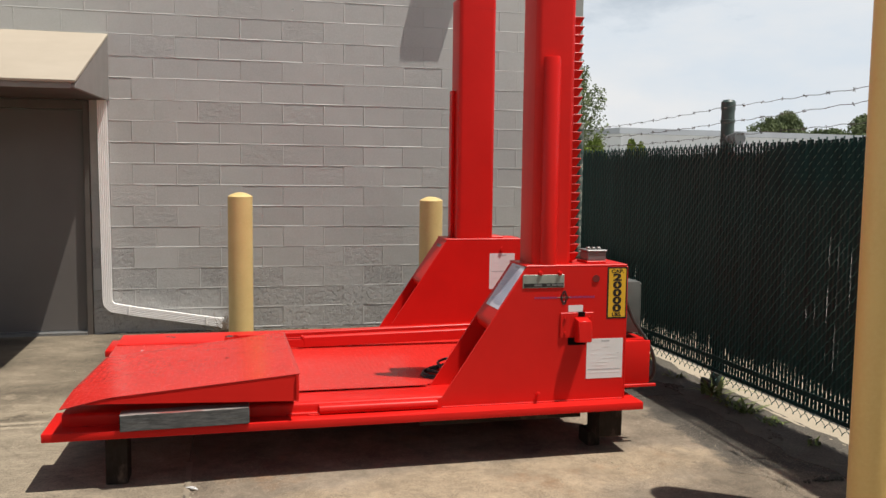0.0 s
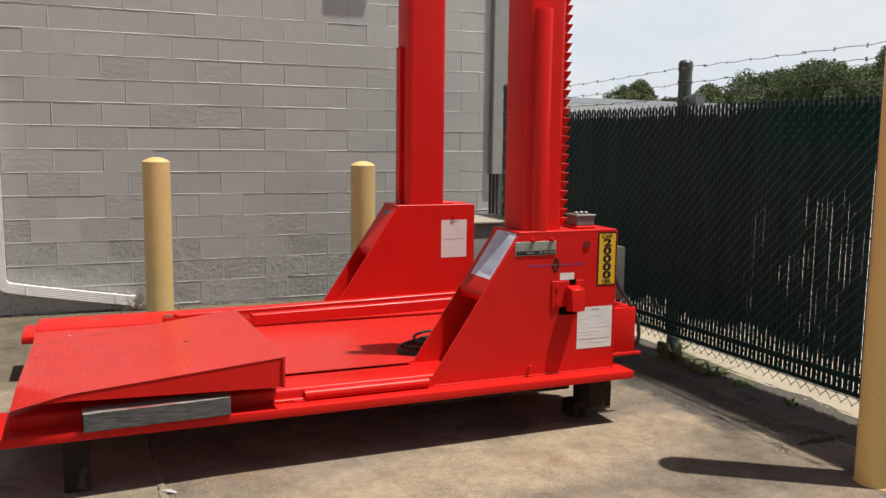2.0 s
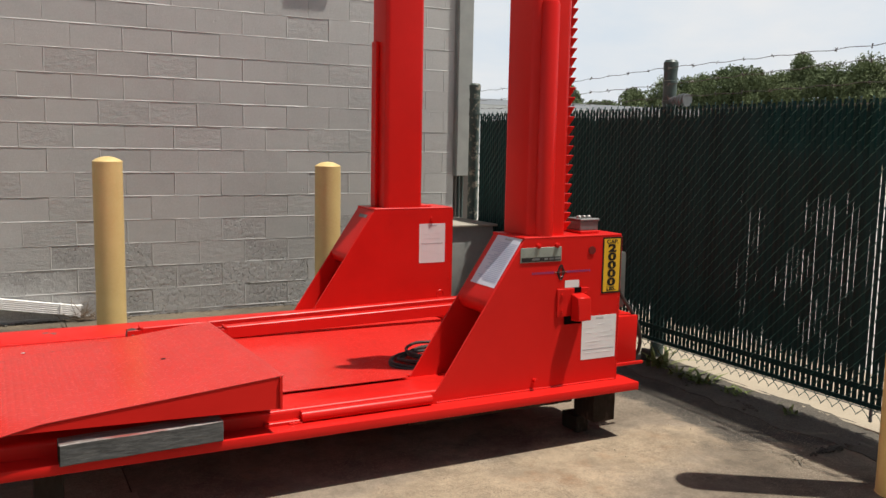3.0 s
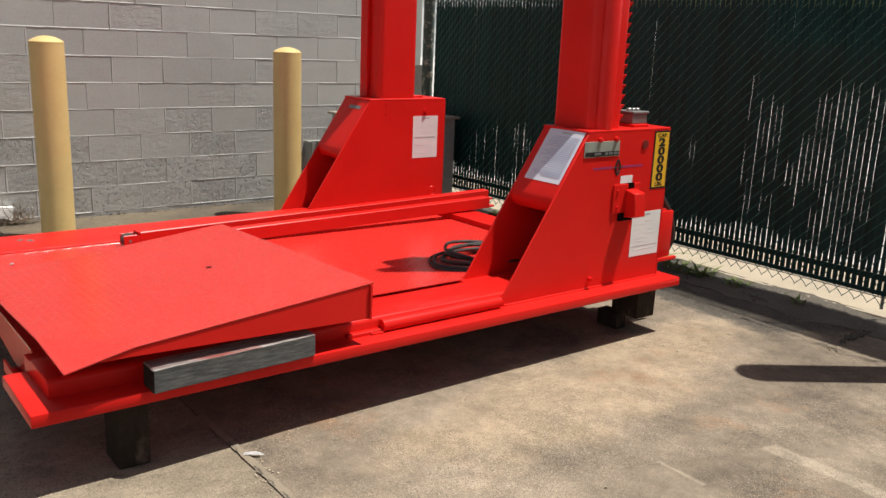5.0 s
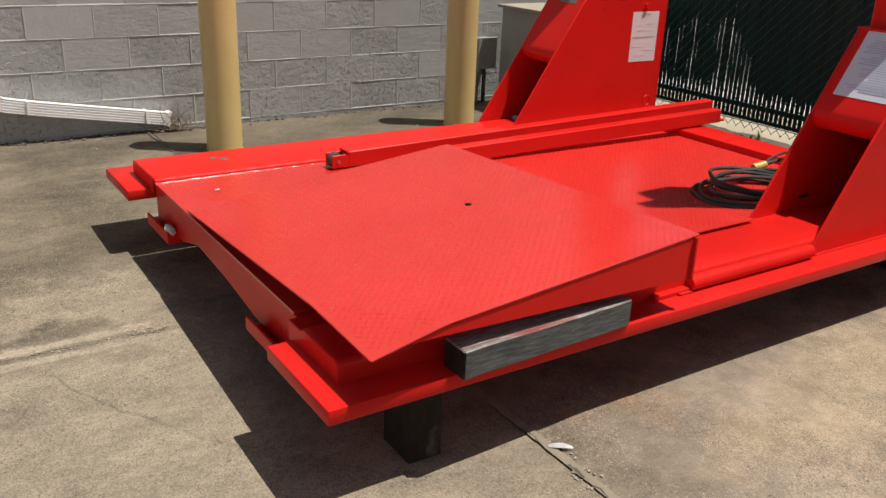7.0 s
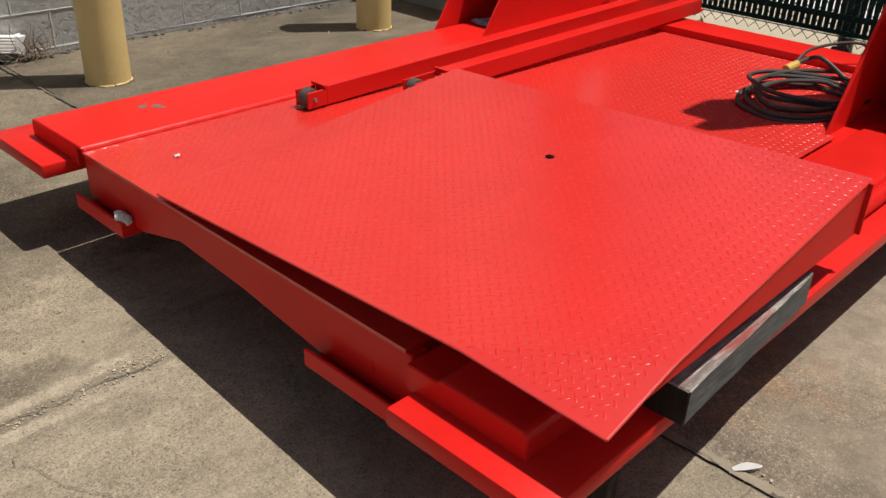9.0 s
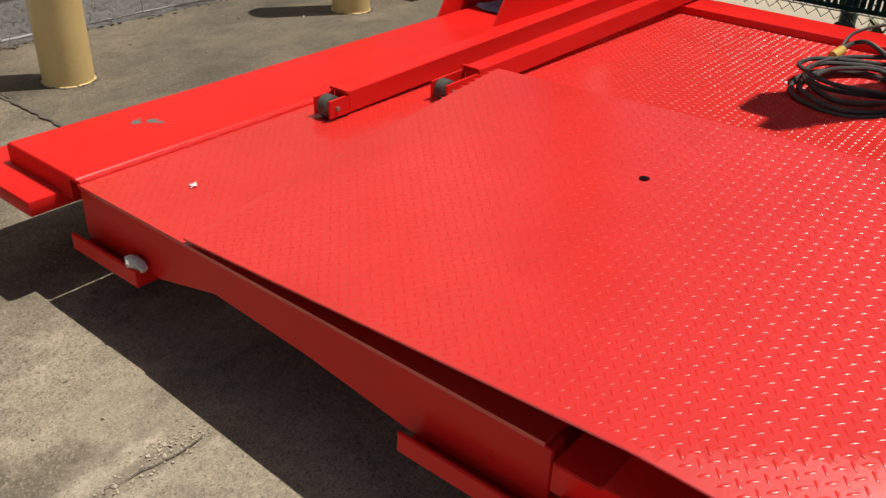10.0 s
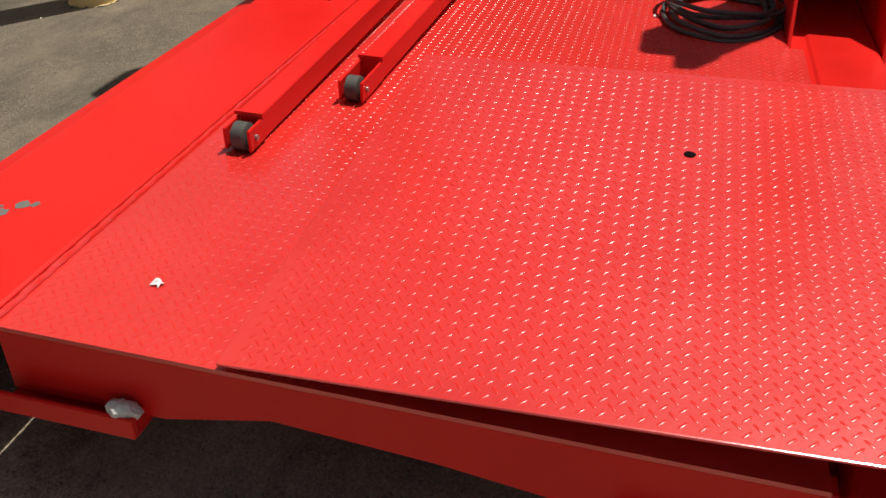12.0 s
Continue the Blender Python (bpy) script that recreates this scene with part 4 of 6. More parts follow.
def pedestal(far):
    """A hollow column foot with a sloped front, open low down."""
    y0, y1 = (4.645, 4.955) if not far else (across(4.955), across(4.645))
    z0 = BZ1
    outline = [(1.095, RUN - 0.045), (1.615, 1.135), (2.228, 1.132), (2.226, z0), (1.08, z0)]
    body = part("pedestal", prism(outline, "y", y0, y0 + 0.012, 0.002), RED, lift, "red steel column foot with a sloped hollow front")
    part("side_plate", prism(outline, "y", y1 - 0.012, y1, 0.002), RED, body)
    # sloped plate that rolls inward at its lower end
    n_out = Vector((-(1.135 - 0.36), 0, 1.615 - 1.095)).normalized()
    line = []
    for i in range(9):
        f = i / 8
        line.append(Vector((1.615 + (1.412 - 1.615) * f, 0, 1.133 + (0.830 - 1.133) * f)) - n_out * 0.006)
    cx = line[-1] - n_out * 0.05
    d = (line[-1] - line[-2]).normalized()
    for i in range(1, 8):
        a = math.radians(110) * i / 7
        line.append(cx + n_out * 0.05 * math.cos(a) + d * 0.05 * math.sin(a))
    line.append(line[-1] + Vector((0.16, 0, 0.01)))
    bm = bmesh.new()
    top = [bm.verts.new((p.x, y0 + 0.0125, p.z)) for p in line]
    bot = [bm.verts.new((p.x, y1 - 0.0125, p.z)) for p in line]
    for i in range(len(line) - 1):
        bm.faces.new((top[i], top[i + 1], bot[i + 1], bot[i]))
    bmesh.ops.recalc_face_normals(bm, faces=bm.faces)
    bmesh.ops.solidify(bm, geom=list(bm.faces), thickness=0.008)
    part("slope_plate", bm, RED, body)
    part("top_plate", box(1.606, 2.232, y0 - 0.0008, y1 + 0.0008, 1.128, 1.140, 0.003), RED, body)
    part("back_plate", box(2.2265, 2.238, y0, y1, z0, 1.128, 0.003), RED, body)
    part("inner_plate", box(2.10, 2.112, y0 + 0.0125, y1 - 0.0125, RUN, 1.127), RED, body)
    part("foot_weld", pipe([(1.12 + 1.1 * i / 110, y0 - 0.001, BZ1 + 0.003 + 0.0012 * math.sin(i * 1.9)) for i in range(111)], 0.0062, 7), GLOSSRED, body, "rippled weld bead")
    return body


def column(far):
    """A square steel mast with rounded corners."""
    y0, y1 = (4.69, 4.95) if not far else (6.595, 6.862)
    r, pts = 0.035, []
    xa, xb = (1.66, 1.897) if not far else (1.70, 1.995)
    for cx, cy, a0 in ((xa + r, y0 + r, 180), (xb - r, y0 + r, 270), (xb - r, y1 - r, 0), (xa + r, y1 - r, 90)):
        for i in range(6):
            a = radians(a0 + 18 * i)
            pts.append((cx + r * math.cos(a), cy + r * math.sin(a)))
    mast = part("column", prism(pts, "z", 1.14, 2.74 if not far else 3.015), RED, lift, "tall red square steel column")
    if not far:
        # unseen head, its taper fitted to the shadow it casts on the deck
        part("column_head", prism([(y0, 2.741), (y0, 3.10), (y0 + 0.07, 3.10), (y0 + 0.11, 2.741)], "x", xa, xb, 0.006), RED, mast, "narrow head of the column")
    else:
        ring = [((xa + xb) / 2 + (x - (xa + xb) / 2) * 1.012, (y0 + y1) / 2 + (y - (y0 + y1) / 2) * 1.012) for x, y in pts]
        part("seam", prism(ring, "z", 2.94, 2.948), RED, mast, "thin welded seam")
    return mast


ped_a, ped_b = pedestal(False), pedestal(True)
col_a, col_b = column(False), column(True)
# guide tube and toothed rack on the near mast
part("guide_tube", lathe([(0.052, 1.14), (0.052, 2.31), (0.046, 2.326), (0, 2.328)], (1.752, 4.697), 24), RED, col_a)
part("rack_bar", box(1.8975, 1.934, 4.764, 4.81, 1.14, 2.565, 0.003), RED, col_a, "red toothed rack bar")
tooth = bmesh.new()
lo = [tooth.verts.new(v) for v in ((1.888, 4.758, 0.0), (1.940, 4.758, 0.0), (1.940, 4.802, 0.0), (1.888, 4.802, 0.0))]
hi = [tooth.verts.new(v) for v in ((1.888, 4.741, 0.0475), (1.964, 4.741, 0.0475), (1.964, 4.806, 0.0475), (1.888, 4.806, 0.0475))]
tooth.faces.new(lo[::-1])
tooth.faces.new(hi)
for i in range(4):
    tooth.faces.new((lo[i], lo[(i + 1) % 4], hi[(i + 1) % 4], hi[i]))
bmesh.ops.bevel(tooth, geom=[e for e in tooth.edges if all(v.co.z > 0.04 for v in e.verts)], offset=0.0025, segments=1, affect="EDGES")
bmesh.ops.translate(tooth, verts=tooth.verts, vec=(-1.94, -4.773, 0))
tooth_me = finish("tooth", tooth, RED, 0)
for i in range(28):
    t = new("tooth", tooth_me)
    t.parent = col_a
    t.location = Vector((1.940, 4.773, 1.155 + i * 0.0505)) - origin_of(col_a)
part("guide_bar", box(1.672, 1.699, 6.72, 6.80, 1.14, 2.31, 0.004), RED, col_b)
part("plate_edge", box(1.90, 2.10, 6.66, 6.86, 1.14, 1.152, 0.003), RED, col_b)

# ---- fittings on the near foot ----
YF = 4.645
name_plate = part("name_plate", box(1.586, 1.838, YF - 0.004, YF - 0.0005, 1.010, 1.086, 0.001), PLATE, ped_a, "worn metal maker's plate with illegible print")
part("print_bar", box(1.592, 1.832, YF - 0.0055, YF - 0.0042, 1.014, 1.036), BLACK, ped_a)
for x0, x1 in ((1.655, 1.70), (1.73, 1.752), (1.76, 1.79), (1.795, 1.828)):
    part("print_bar", box(x0, x1, YF - 0.0066, YF - 0.0057, 1.020, 1.031), GALV, ped_a)
for x in (1.692, 1.808):
    part("bolt", lathe([(0.013, 0.0), (0.013, 0.012), (0.006, 0.016), (0, 0.016)], (0, 0), 12), RED, ped_a).matrix_local = Matrix.Translation(Vector((x, YF, 1.094)) - origin_of(ped_a)) @ pose(0, 0, 0, 90, 0, 0) @ Matrix.Translation(origin_of(ped_a))
part("knob", rod((2.035, YF + 0.002, 1.058), (2.035, YF - 0.006, 1.058), 0.022, 20), DARKRED, ped_a, "dark red plug")
for x0, x1, step in ((1.660, 1.80, 0.0155), (1.878, 2.035, 0.0155)):
    for k in range(int((x1 - x0) / step)):
        part("print_bar", box(x0 + k * step, x0 + (k + 0.72) * step, YF - 0.0012, YF - 0.0004, 0.946, 0.957), BLUE, ped_a)
emblem = bmesh.new()
for rx, rz in ((0.022, 0.024), (0.009, 0.036), (0.017, 0.040)):
    ring = [(1.840 + rx * math.cos(2 * math.pi * i / 24), YF - 0.001, 0.950 + rz * math.sin(2 * math.pi * i / 24)) for i in range(24)]
    tmp = pipe(ring, 0.0022, 5, closed=True)
    tmp_me = bpy.data.meshes.new("tmp")
    tmp.to_mesh(tmp_me)
    tmp.free()
    emblem.from_mesh(tmp_me)
    bpy.data.meshes.remove(tmp_me)
rod((1.800, YF - 0.001, 0.950), (1.880, YF - 0.001, 0.952), 0.0022, 5, bm=emblem)
part("emblem", emblem, BLACK, ped_a, "small black ring emblem")
part("sticker", box(1.868, 1.958, YF - 0.002, YF - 0.0005, 0.866, 0.905), PAPER, ped_a, "small blank white sticker")
# latch on a plate
latch = part("latch_plate", box(1.818, 2.020, YF - 0.010, YF - 0.0005, 0.715, 0.862, 0.002), RED, ped_a)
part("latch_box", prism([(YF - 0.010, 0.835), (YF - 0.075, 0.820), (YF - 0.085, 0.70), (YF - 0.010, 0.69)], "x", 1.905, 1.985, 0.004), RED, ped_a)
# slots are black blocks on the plate, their shade put in as colour
part("slot", box(1.925, 1.968, YF - 0.0112, YF - 0.0004, 0.838, 0.8655), HOLE, ped_a)
part("slot", box(1.870, 1.975, YF - 0.0115, YF - 0.0005, 0.672, 0.7145), HOLE, ped_a)
for x, z in ((1.848, 0.745), (1.848, 0.83), (2.0, 0.745), (2.0, 0.83)):
    part("bolt_head", rod((x, YF - 0.009, z), (x, YF - 0.018, z), 0.009, 6), RED, ped_a)
part("small_pin", rod((1.69, YF, 0.392), (1.69, YF - 0.03, 0.392), 0.010, 10), RED, ped_a)


def sheet_of_print(parent, x0, x1, z0, z1, y, rows, mat):
    """A flat label with lines of print too small to read."""
    part("label_sheet", box(x0, x1, y - 0.0016, y - 0.0004, z0, z1), mat, parent, "white printed sheet with faint unreadable lines")
    for x_a, x_b, za, zb, ink in rows:
        part("print_bar", box(x0 + (x1 - x0) * x_a, x0 + (x1 - x0) * x_b, y - 0.0024, y - 0.0017, z0 + (z1 - z0) * za, z0 + (z1 - z0) * zb), ink, parent)


form = [(0.40, 0.62, 0.92, 0.96, INK), (0.05, 0.95, 0.22, 0.24, INK), (0.10, 0.30, 0.60, 0.615, FAINT), (0.55, 0.75, 0.60, 0.615, FAINT), (0.10, 0.40, 0.72, 0.73, FAINT), (0.45, 0.9, 0.50, 0.512, FAINT),
        (0.1, 0.6, 0.40, 0.41, FAINT), (0.45, 0.65, 0.78, 0.80, FAINT), (0.85, 0.90, 0.62, 0.63, INK), (0.08, 0.9, 0.14, 0.15, FAINT), (0.2, 0.5, 0.33, 0.34, FAINT)]
sheet_of_print(ped_a, 1.988, 2.216, 0.466, 0.703, YF, form, PAPER)
form_b = [(0.40, 0.66, 0.93, 0.965, INK), (0.08, 0.92, 0.48, 0.505, INK), (0.15, 0.4, 0.72, 0.735, FAINT), (0.55, 0.9, 0.75, 0.765, FAINT), (0.2, 0.8, 0.62, 0.632, FAINT), (0.1, 0.45, 0.30, 0.31, FAINT), (0.5, 0.9, 0.22, 0.232, FAINT), (0.15, 0.6, 0.12, 0.13, FAINT)]
YB = across(4.955)
sheet_of_print(ped_b, 1.962, 2.172, 0.735, 1.022, YB, form_b, PAPER)
part("bolt_head", rod((2.062, YB, 1.056), (2.062, YB - 0.014, 1.056), 0.015, 12), RED, ped_b)
for x, z in ((1.74, 1.105), (1.87, 1.105), (1.74, 1.05), (2.21, 0.62)):
    part("bolt_head", rod((x, YB, z), (x, YB - 0.003, z), 0.008, 8), RED, ped_b)
part("lifting_ring", pipe([(2.13 + 0.03 * math.cos(a), YB - 0.02, 0.50 + 0.03 * math.sin(a)) for a in [2 * math.pi * i / 16 for i in range(16)]], 0.006, 6, closed=True), RED, ped_b)

# capacity sign
part("sign_edge", box(2.107, 2.232, YF - 0.0020, YF - 0.0004, 0.820, 1.124), BLACK, ped_a)
part("capacity_sign", box(2.116, 2.223, YF - 0.0032, YF - 0.0021, 0.829, 1.115), SIGN, ped_a, "yellow capacity sign with black figures")
face_on = pose(0, 0, 0, 90, 0, 0)
lettering("CAP.", 0.030, Matrix.Translation((2.1695, YF - 0.0040, 1.099)) @ face_on, BLACK, ped_a, stretch=1.25, bold=0.0006)
for i, ch in enumerate("20000"):
    lettering(ch, 0.056, Matrix.Translation((2.1695, YF - 0.0040, 1.062 - 0.0455 * i)) @ face_on, BLACK, ped_a, stretch=1.85, bold=0.0024)
lettering("LBS.", 0.028, Matrix.Translation((2.1695, YF - 0.0040, 0.844)) @ face_on, BLACK, ped_a, stretch=1.25, bold=0.0006)


def slope_sheet(parent, u0, u1, v0, v1, y0, mat, lines, seed, ink):
    """A sheet on the sloped plate of a foot; v runs down the slope."""
    top, low = Vector((1.615, 0, 1.135)), Vector((1.095, 0, 0.36))
    d = (low - top).normalized()
    nrm = Vector((-d.z, 0, d.x))
    if nrm.x > 0:
        nrm = -nrm

    def quad(bm, a0, a1, b0, b1, h):
        vs = [bm.verts.new(top + d * b + Vector((0, y0 + a, 0)) + nrm * (h - 0.006)) for a, b in ((a0, b0), (a1, b0), (a1, b1), (a0, b1))]
        bm.faces.new(vs)
        bmesh.ops.recalc_face_normals(bm, faces=bm.faces)
        bmesh.ops.solidify(bm, geom=list(bm.faces), thickness=0.0006)
        return bm
    part("instruction_sheet", quad(bmesh.new(), u0, u1, v0, v1, 0.0085), mat, parent, "white instruction sheet with close lines of unreadable print")
    r = random.Random(seed)
    if lines:
        part("print_bar", quad(bmesh.new(), u0 + (u1 - u0) * 0.35, u0 + (u1 - u0) * 0.62, v0 + 0.015, v0 + 0.025, 0.0096), INK, parent)
        k = int((v1 - v0 - 0.06) / 0.0105)
        for i in range(k):
            v = v0 + 0.04 + i * 0.0105
            wdt = r.uniform(0.55, 0.92)
            part("print_bar", quad(bmesh.new(), u0 + (u1 - u0) * 0.06, u0 + (u1 - u0) * wdt, v, v + 0.0048, 0.0096), ink, parent)


slope_sheet(ped_a, 0.018, 0.258, 0.006, 0.300, 4.645, BLUEPAPER, True, 5, INKBLUE)
slope_sheet(ped_b, 0.06, 0.20, 0.055, 0.080, across(4.955), GALV, False, 6, INK)

# control boxes behind and above the near foot
part("button_box", box(2.012, 2.128, 4.72, 4.84, 1.155, 1.206, 0.004), GALV, ped_a, "grey metal switch box")
part("button_box_lid", box(2.006, 2.134, 4.714, 4.846, 1.206, 1.218, 0.003), GALV, ped_a)
part("box_bracket", box(2.0, 2.12, 4.70, 4.86, 1.1402, 1.155, 0.003), RED, ped_a)
for x in (2.035, 2.068, 2.10):
    part("button", lathe([(0.014, 1.218), (0.014, 1.228), (0.009, 1.232), (0, 1.232)], (x, 4.77), 12), STEEL, ped_a)
part("motor_cover", box(2.24, 2.435, 4.72, 4.95, 0.402, 0.665, 0.006, 2), RED, ped_a)
part("cover_flange", box(2.24, 2.47, 4.70, 4.7195, 0.385, 0.402, 0.002), RED, ped_a)
part("control_box", box(2.2385, 2.395, 4.80, 5.04, 0.70, 1.015, 0.005, 2), DARKBOX, ped_a, "grey electrical control box")
part("control_box_door", box(2.3955, 2.408, 4.81, 5.03, 0.71, 1.005, 0.003), DARKBOX, ped_a)
cab = [(2.27, 4.79, 0.97), (2.29, 4.77, 0.90), (2.34, 4.76, 0.78), (2.42, 4.74, 0.66), (2.47, 4.74, 0.55), (2.48, 4.76, 0.44), (2.42, 4.80, 0.37), (2.33, 4.84, 0.345)]


def smooth_line(points, steps=6):
    """A rounded line through points."""
    p = [Vector(q) for q in points]
    out = []
    for i in range(len(p) - 1):
        a, b, c, d = p[max(i - 1, 0)], p[i], p[i + 1], p[min(i + 2, len(p) - 1)]
        for k in range(steps):
            t = k / steps
            out.append(0.5 * ((2 * b) + (c - a) * t + (2 * a - 5 * b + 4 * c - d) * t * t + (3 * b - a - 3 * c + d) * t ** 3))
    return out + [p[-1]]


part("power_cord", pipe(smooth_line(cab), 0.011, 8), RUBBER, ped_a, "black hanging power cord")

# ================= loose ramp, forks, timbers =================
ramp = thing("ramp", (-0.27, 5.25, 0.41), "loose red diamond plate ramp lying tilted on the deck", "ramp")
bm = bmesh.new()
NU, NV = 48, 50
grid = []
for i in range(NU + 1):
    row = []
    for j in range(NV + 1):
        u, v = i / NU, j / NV
        xl = RAMP["fl"][0] * (1 - v) + RAMP["bl"][0] * v
        xr = RAMP["fr"][0] * (1 - v) + RAMP["br"][0] * v
        yf = RAMP["fl"][1] * (1 - u) + RAMP["fr"][1] * u
        yb = RAMP["bl"][1] * (1 - u) + RAMP["br"][1] * u
        x, y = xl * (1 - u) + xr * u, yf * (1 - v) + yb * v
        row.append(bm.verts.new((x, y, ramp_z(x, y))))
    grid.append(row)
for i in range(NU):
    for j in range(NV):
        bm.faces.new((grid[i][j], grid[i + 1][j], grid[i + 1][j + 1], grid[i][j + 1]))
bmesh.ops.recalc_face_normals(bm, faces=bm.faces)
HX, HY = -0.062, 5.262
ramp_top = part("tread_plate", bm, TREAD, ramp, smooth=0)
sol = ramp_top.modifiers.new("thickness", "SOLIDIFY")
sol.thickness, sol.offset = 0.006, -1
lugs("tread_pattern", ramp_z, -0.845, 0.305, 4.53, 5.985, ramp, skip=lambda x, y: (x - HX) ** 2 + (y - HY) ** 2 < 0.02 ** 2)
# no opening is cut; a black disc paints the hole's shade
part("drain_hole", prism([(HX + 0.013 * math.cos(2 * math.pi * i / 18), HY + 0.013 * math.sin(2 * math.pi * i / 18)) for i in range(18)], "z", ramp_z(HX, HY) - 0.004, ramp_z(HX, HY) + 0.0015), HOLE, ramp, "black disc standing for the shade in a small round hole")
corner = [Vector((RAMP[k][0], RAMP[k][1], 0)) for k in ("fl", "fr", "br", "bl")]
for a, b in zip(corner, corner[1:] + corner[:1]):
    edge = [a + (b - a) * (i / 40) for i in range(41)]
    part("rounded_edge", pipe([(p.x, p.y, ramp_z(p.x, p.y) - 0.0030) for p in edge], 0.0032, 8), TREAD, ramp)
skirt = bmesh.new()
near, away = [], []
for dy in (0.0006, 0.0086):
    row = []
    for i in range(13):
        x = -0.745 + 1.059 * i / 12
        y = 4.5105 + 0.0290 * i / 12 + dy
        row.append((skirt.verts.new((x, y, ramp_z(x, 4.515) - 0.0085)), skirt.verts.new((x, y, min(ramp_z(x, 4.515) - 0.012, ramp_z(-0.745, 4.52) - 0.009 + (0.446 - ramp_z(-0.745, 4.52) + 0.009) * i / 12)))))
    (near if dy < 0.004 else away).extend(row)
for i in range(12):
    skirt.faces.new((near[i][0], near[i][1], near[i + 1][1], near[i + 1][0]))
    skirt.faces.new((away[i][0], away[i + 1][0], away[i + 1][1], away[i][1]))
    skirt.faces.new((near[i][1], away[i][1], away[i + 1][1], near[i + 1][1]))
skirt.faces.new((near[12][0], near[12][1], away[12][1], away[12][0]))
bmesh.ops.recalc_face_normals(skirt, faces=skirt.faces)
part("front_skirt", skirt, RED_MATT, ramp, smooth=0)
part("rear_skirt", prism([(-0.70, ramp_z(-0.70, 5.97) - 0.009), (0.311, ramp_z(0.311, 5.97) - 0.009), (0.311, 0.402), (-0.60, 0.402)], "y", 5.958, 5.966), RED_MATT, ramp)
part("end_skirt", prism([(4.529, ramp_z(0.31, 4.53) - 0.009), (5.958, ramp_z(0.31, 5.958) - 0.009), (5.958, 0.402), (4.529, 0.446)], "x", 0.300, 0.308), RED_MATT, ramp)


def support_timber(x0, x1, y0, y1, za, zb, name, label, mats, group, skew=0.0):
    bm = box(x0, x1, y0, y1, za, zb, 0.004)
    bmesh.ops.subdivide_edges(bm, edges=[e for e in bm.edges if e.calc_length() > 0.15], cuts=14, use_grid_fill=True)
    for v in bm.verts:
        v.co += Vector((0, 1, 1)) * 0.0022 * noise.noise(v.co * 11) + Vector((0, skew * (v.co.x - x0), 0.012 * skew * (v.co.x - x0)))
    bm.faces.ensure_lookup_table()
    # top: scraped wood; -x end: dark brown, partly its shade put into the colour
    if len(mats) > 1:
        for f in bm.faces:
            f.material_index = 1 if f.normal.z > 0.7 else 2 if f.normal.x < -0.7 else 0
    return solid(name, bm, mats, ((x0 + x1) / 2, (y0 + y1) / 2, za), label, "timber", group=group, smooth=30)


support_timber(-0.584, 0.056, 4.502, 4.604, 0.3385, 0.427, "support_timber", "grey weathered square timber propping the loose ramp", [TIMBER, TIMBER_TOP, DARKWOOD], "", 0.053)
gz = ground(0, 4.7)
for x0, x1, y0, y1, z0, z1 in ((-0.672, -0.562, 4.63, 4.78, gz, BZ0), (-0.60, -0.48, 6.60, 6.90, gz + 0.01, BZ0), (2.07, 2.215, 4.62, 4.80, 0.115, BZ0), (1.99, 2.215, 6.5, 6.9, 0.115, BZ0),
                               (2.05, 2.13, 4.74, 4.88, gz, 0.115), (1.97, 2.09, 6.55, 6.85, gz + 0.01, 0.115)):
    support_timber(x0, x1, y0, y1, z0, z1, "skid_timber", "dark oily timber block under the lift", [DARKWOOD], "timbers under the lift")
support_timber(1.0, 1.985, 4.70, 4.86, 0.222, BZ0, "packing_timber", "thin dark timber packing under the lift's plate", [DARKWOOD], "timbers under the lift")


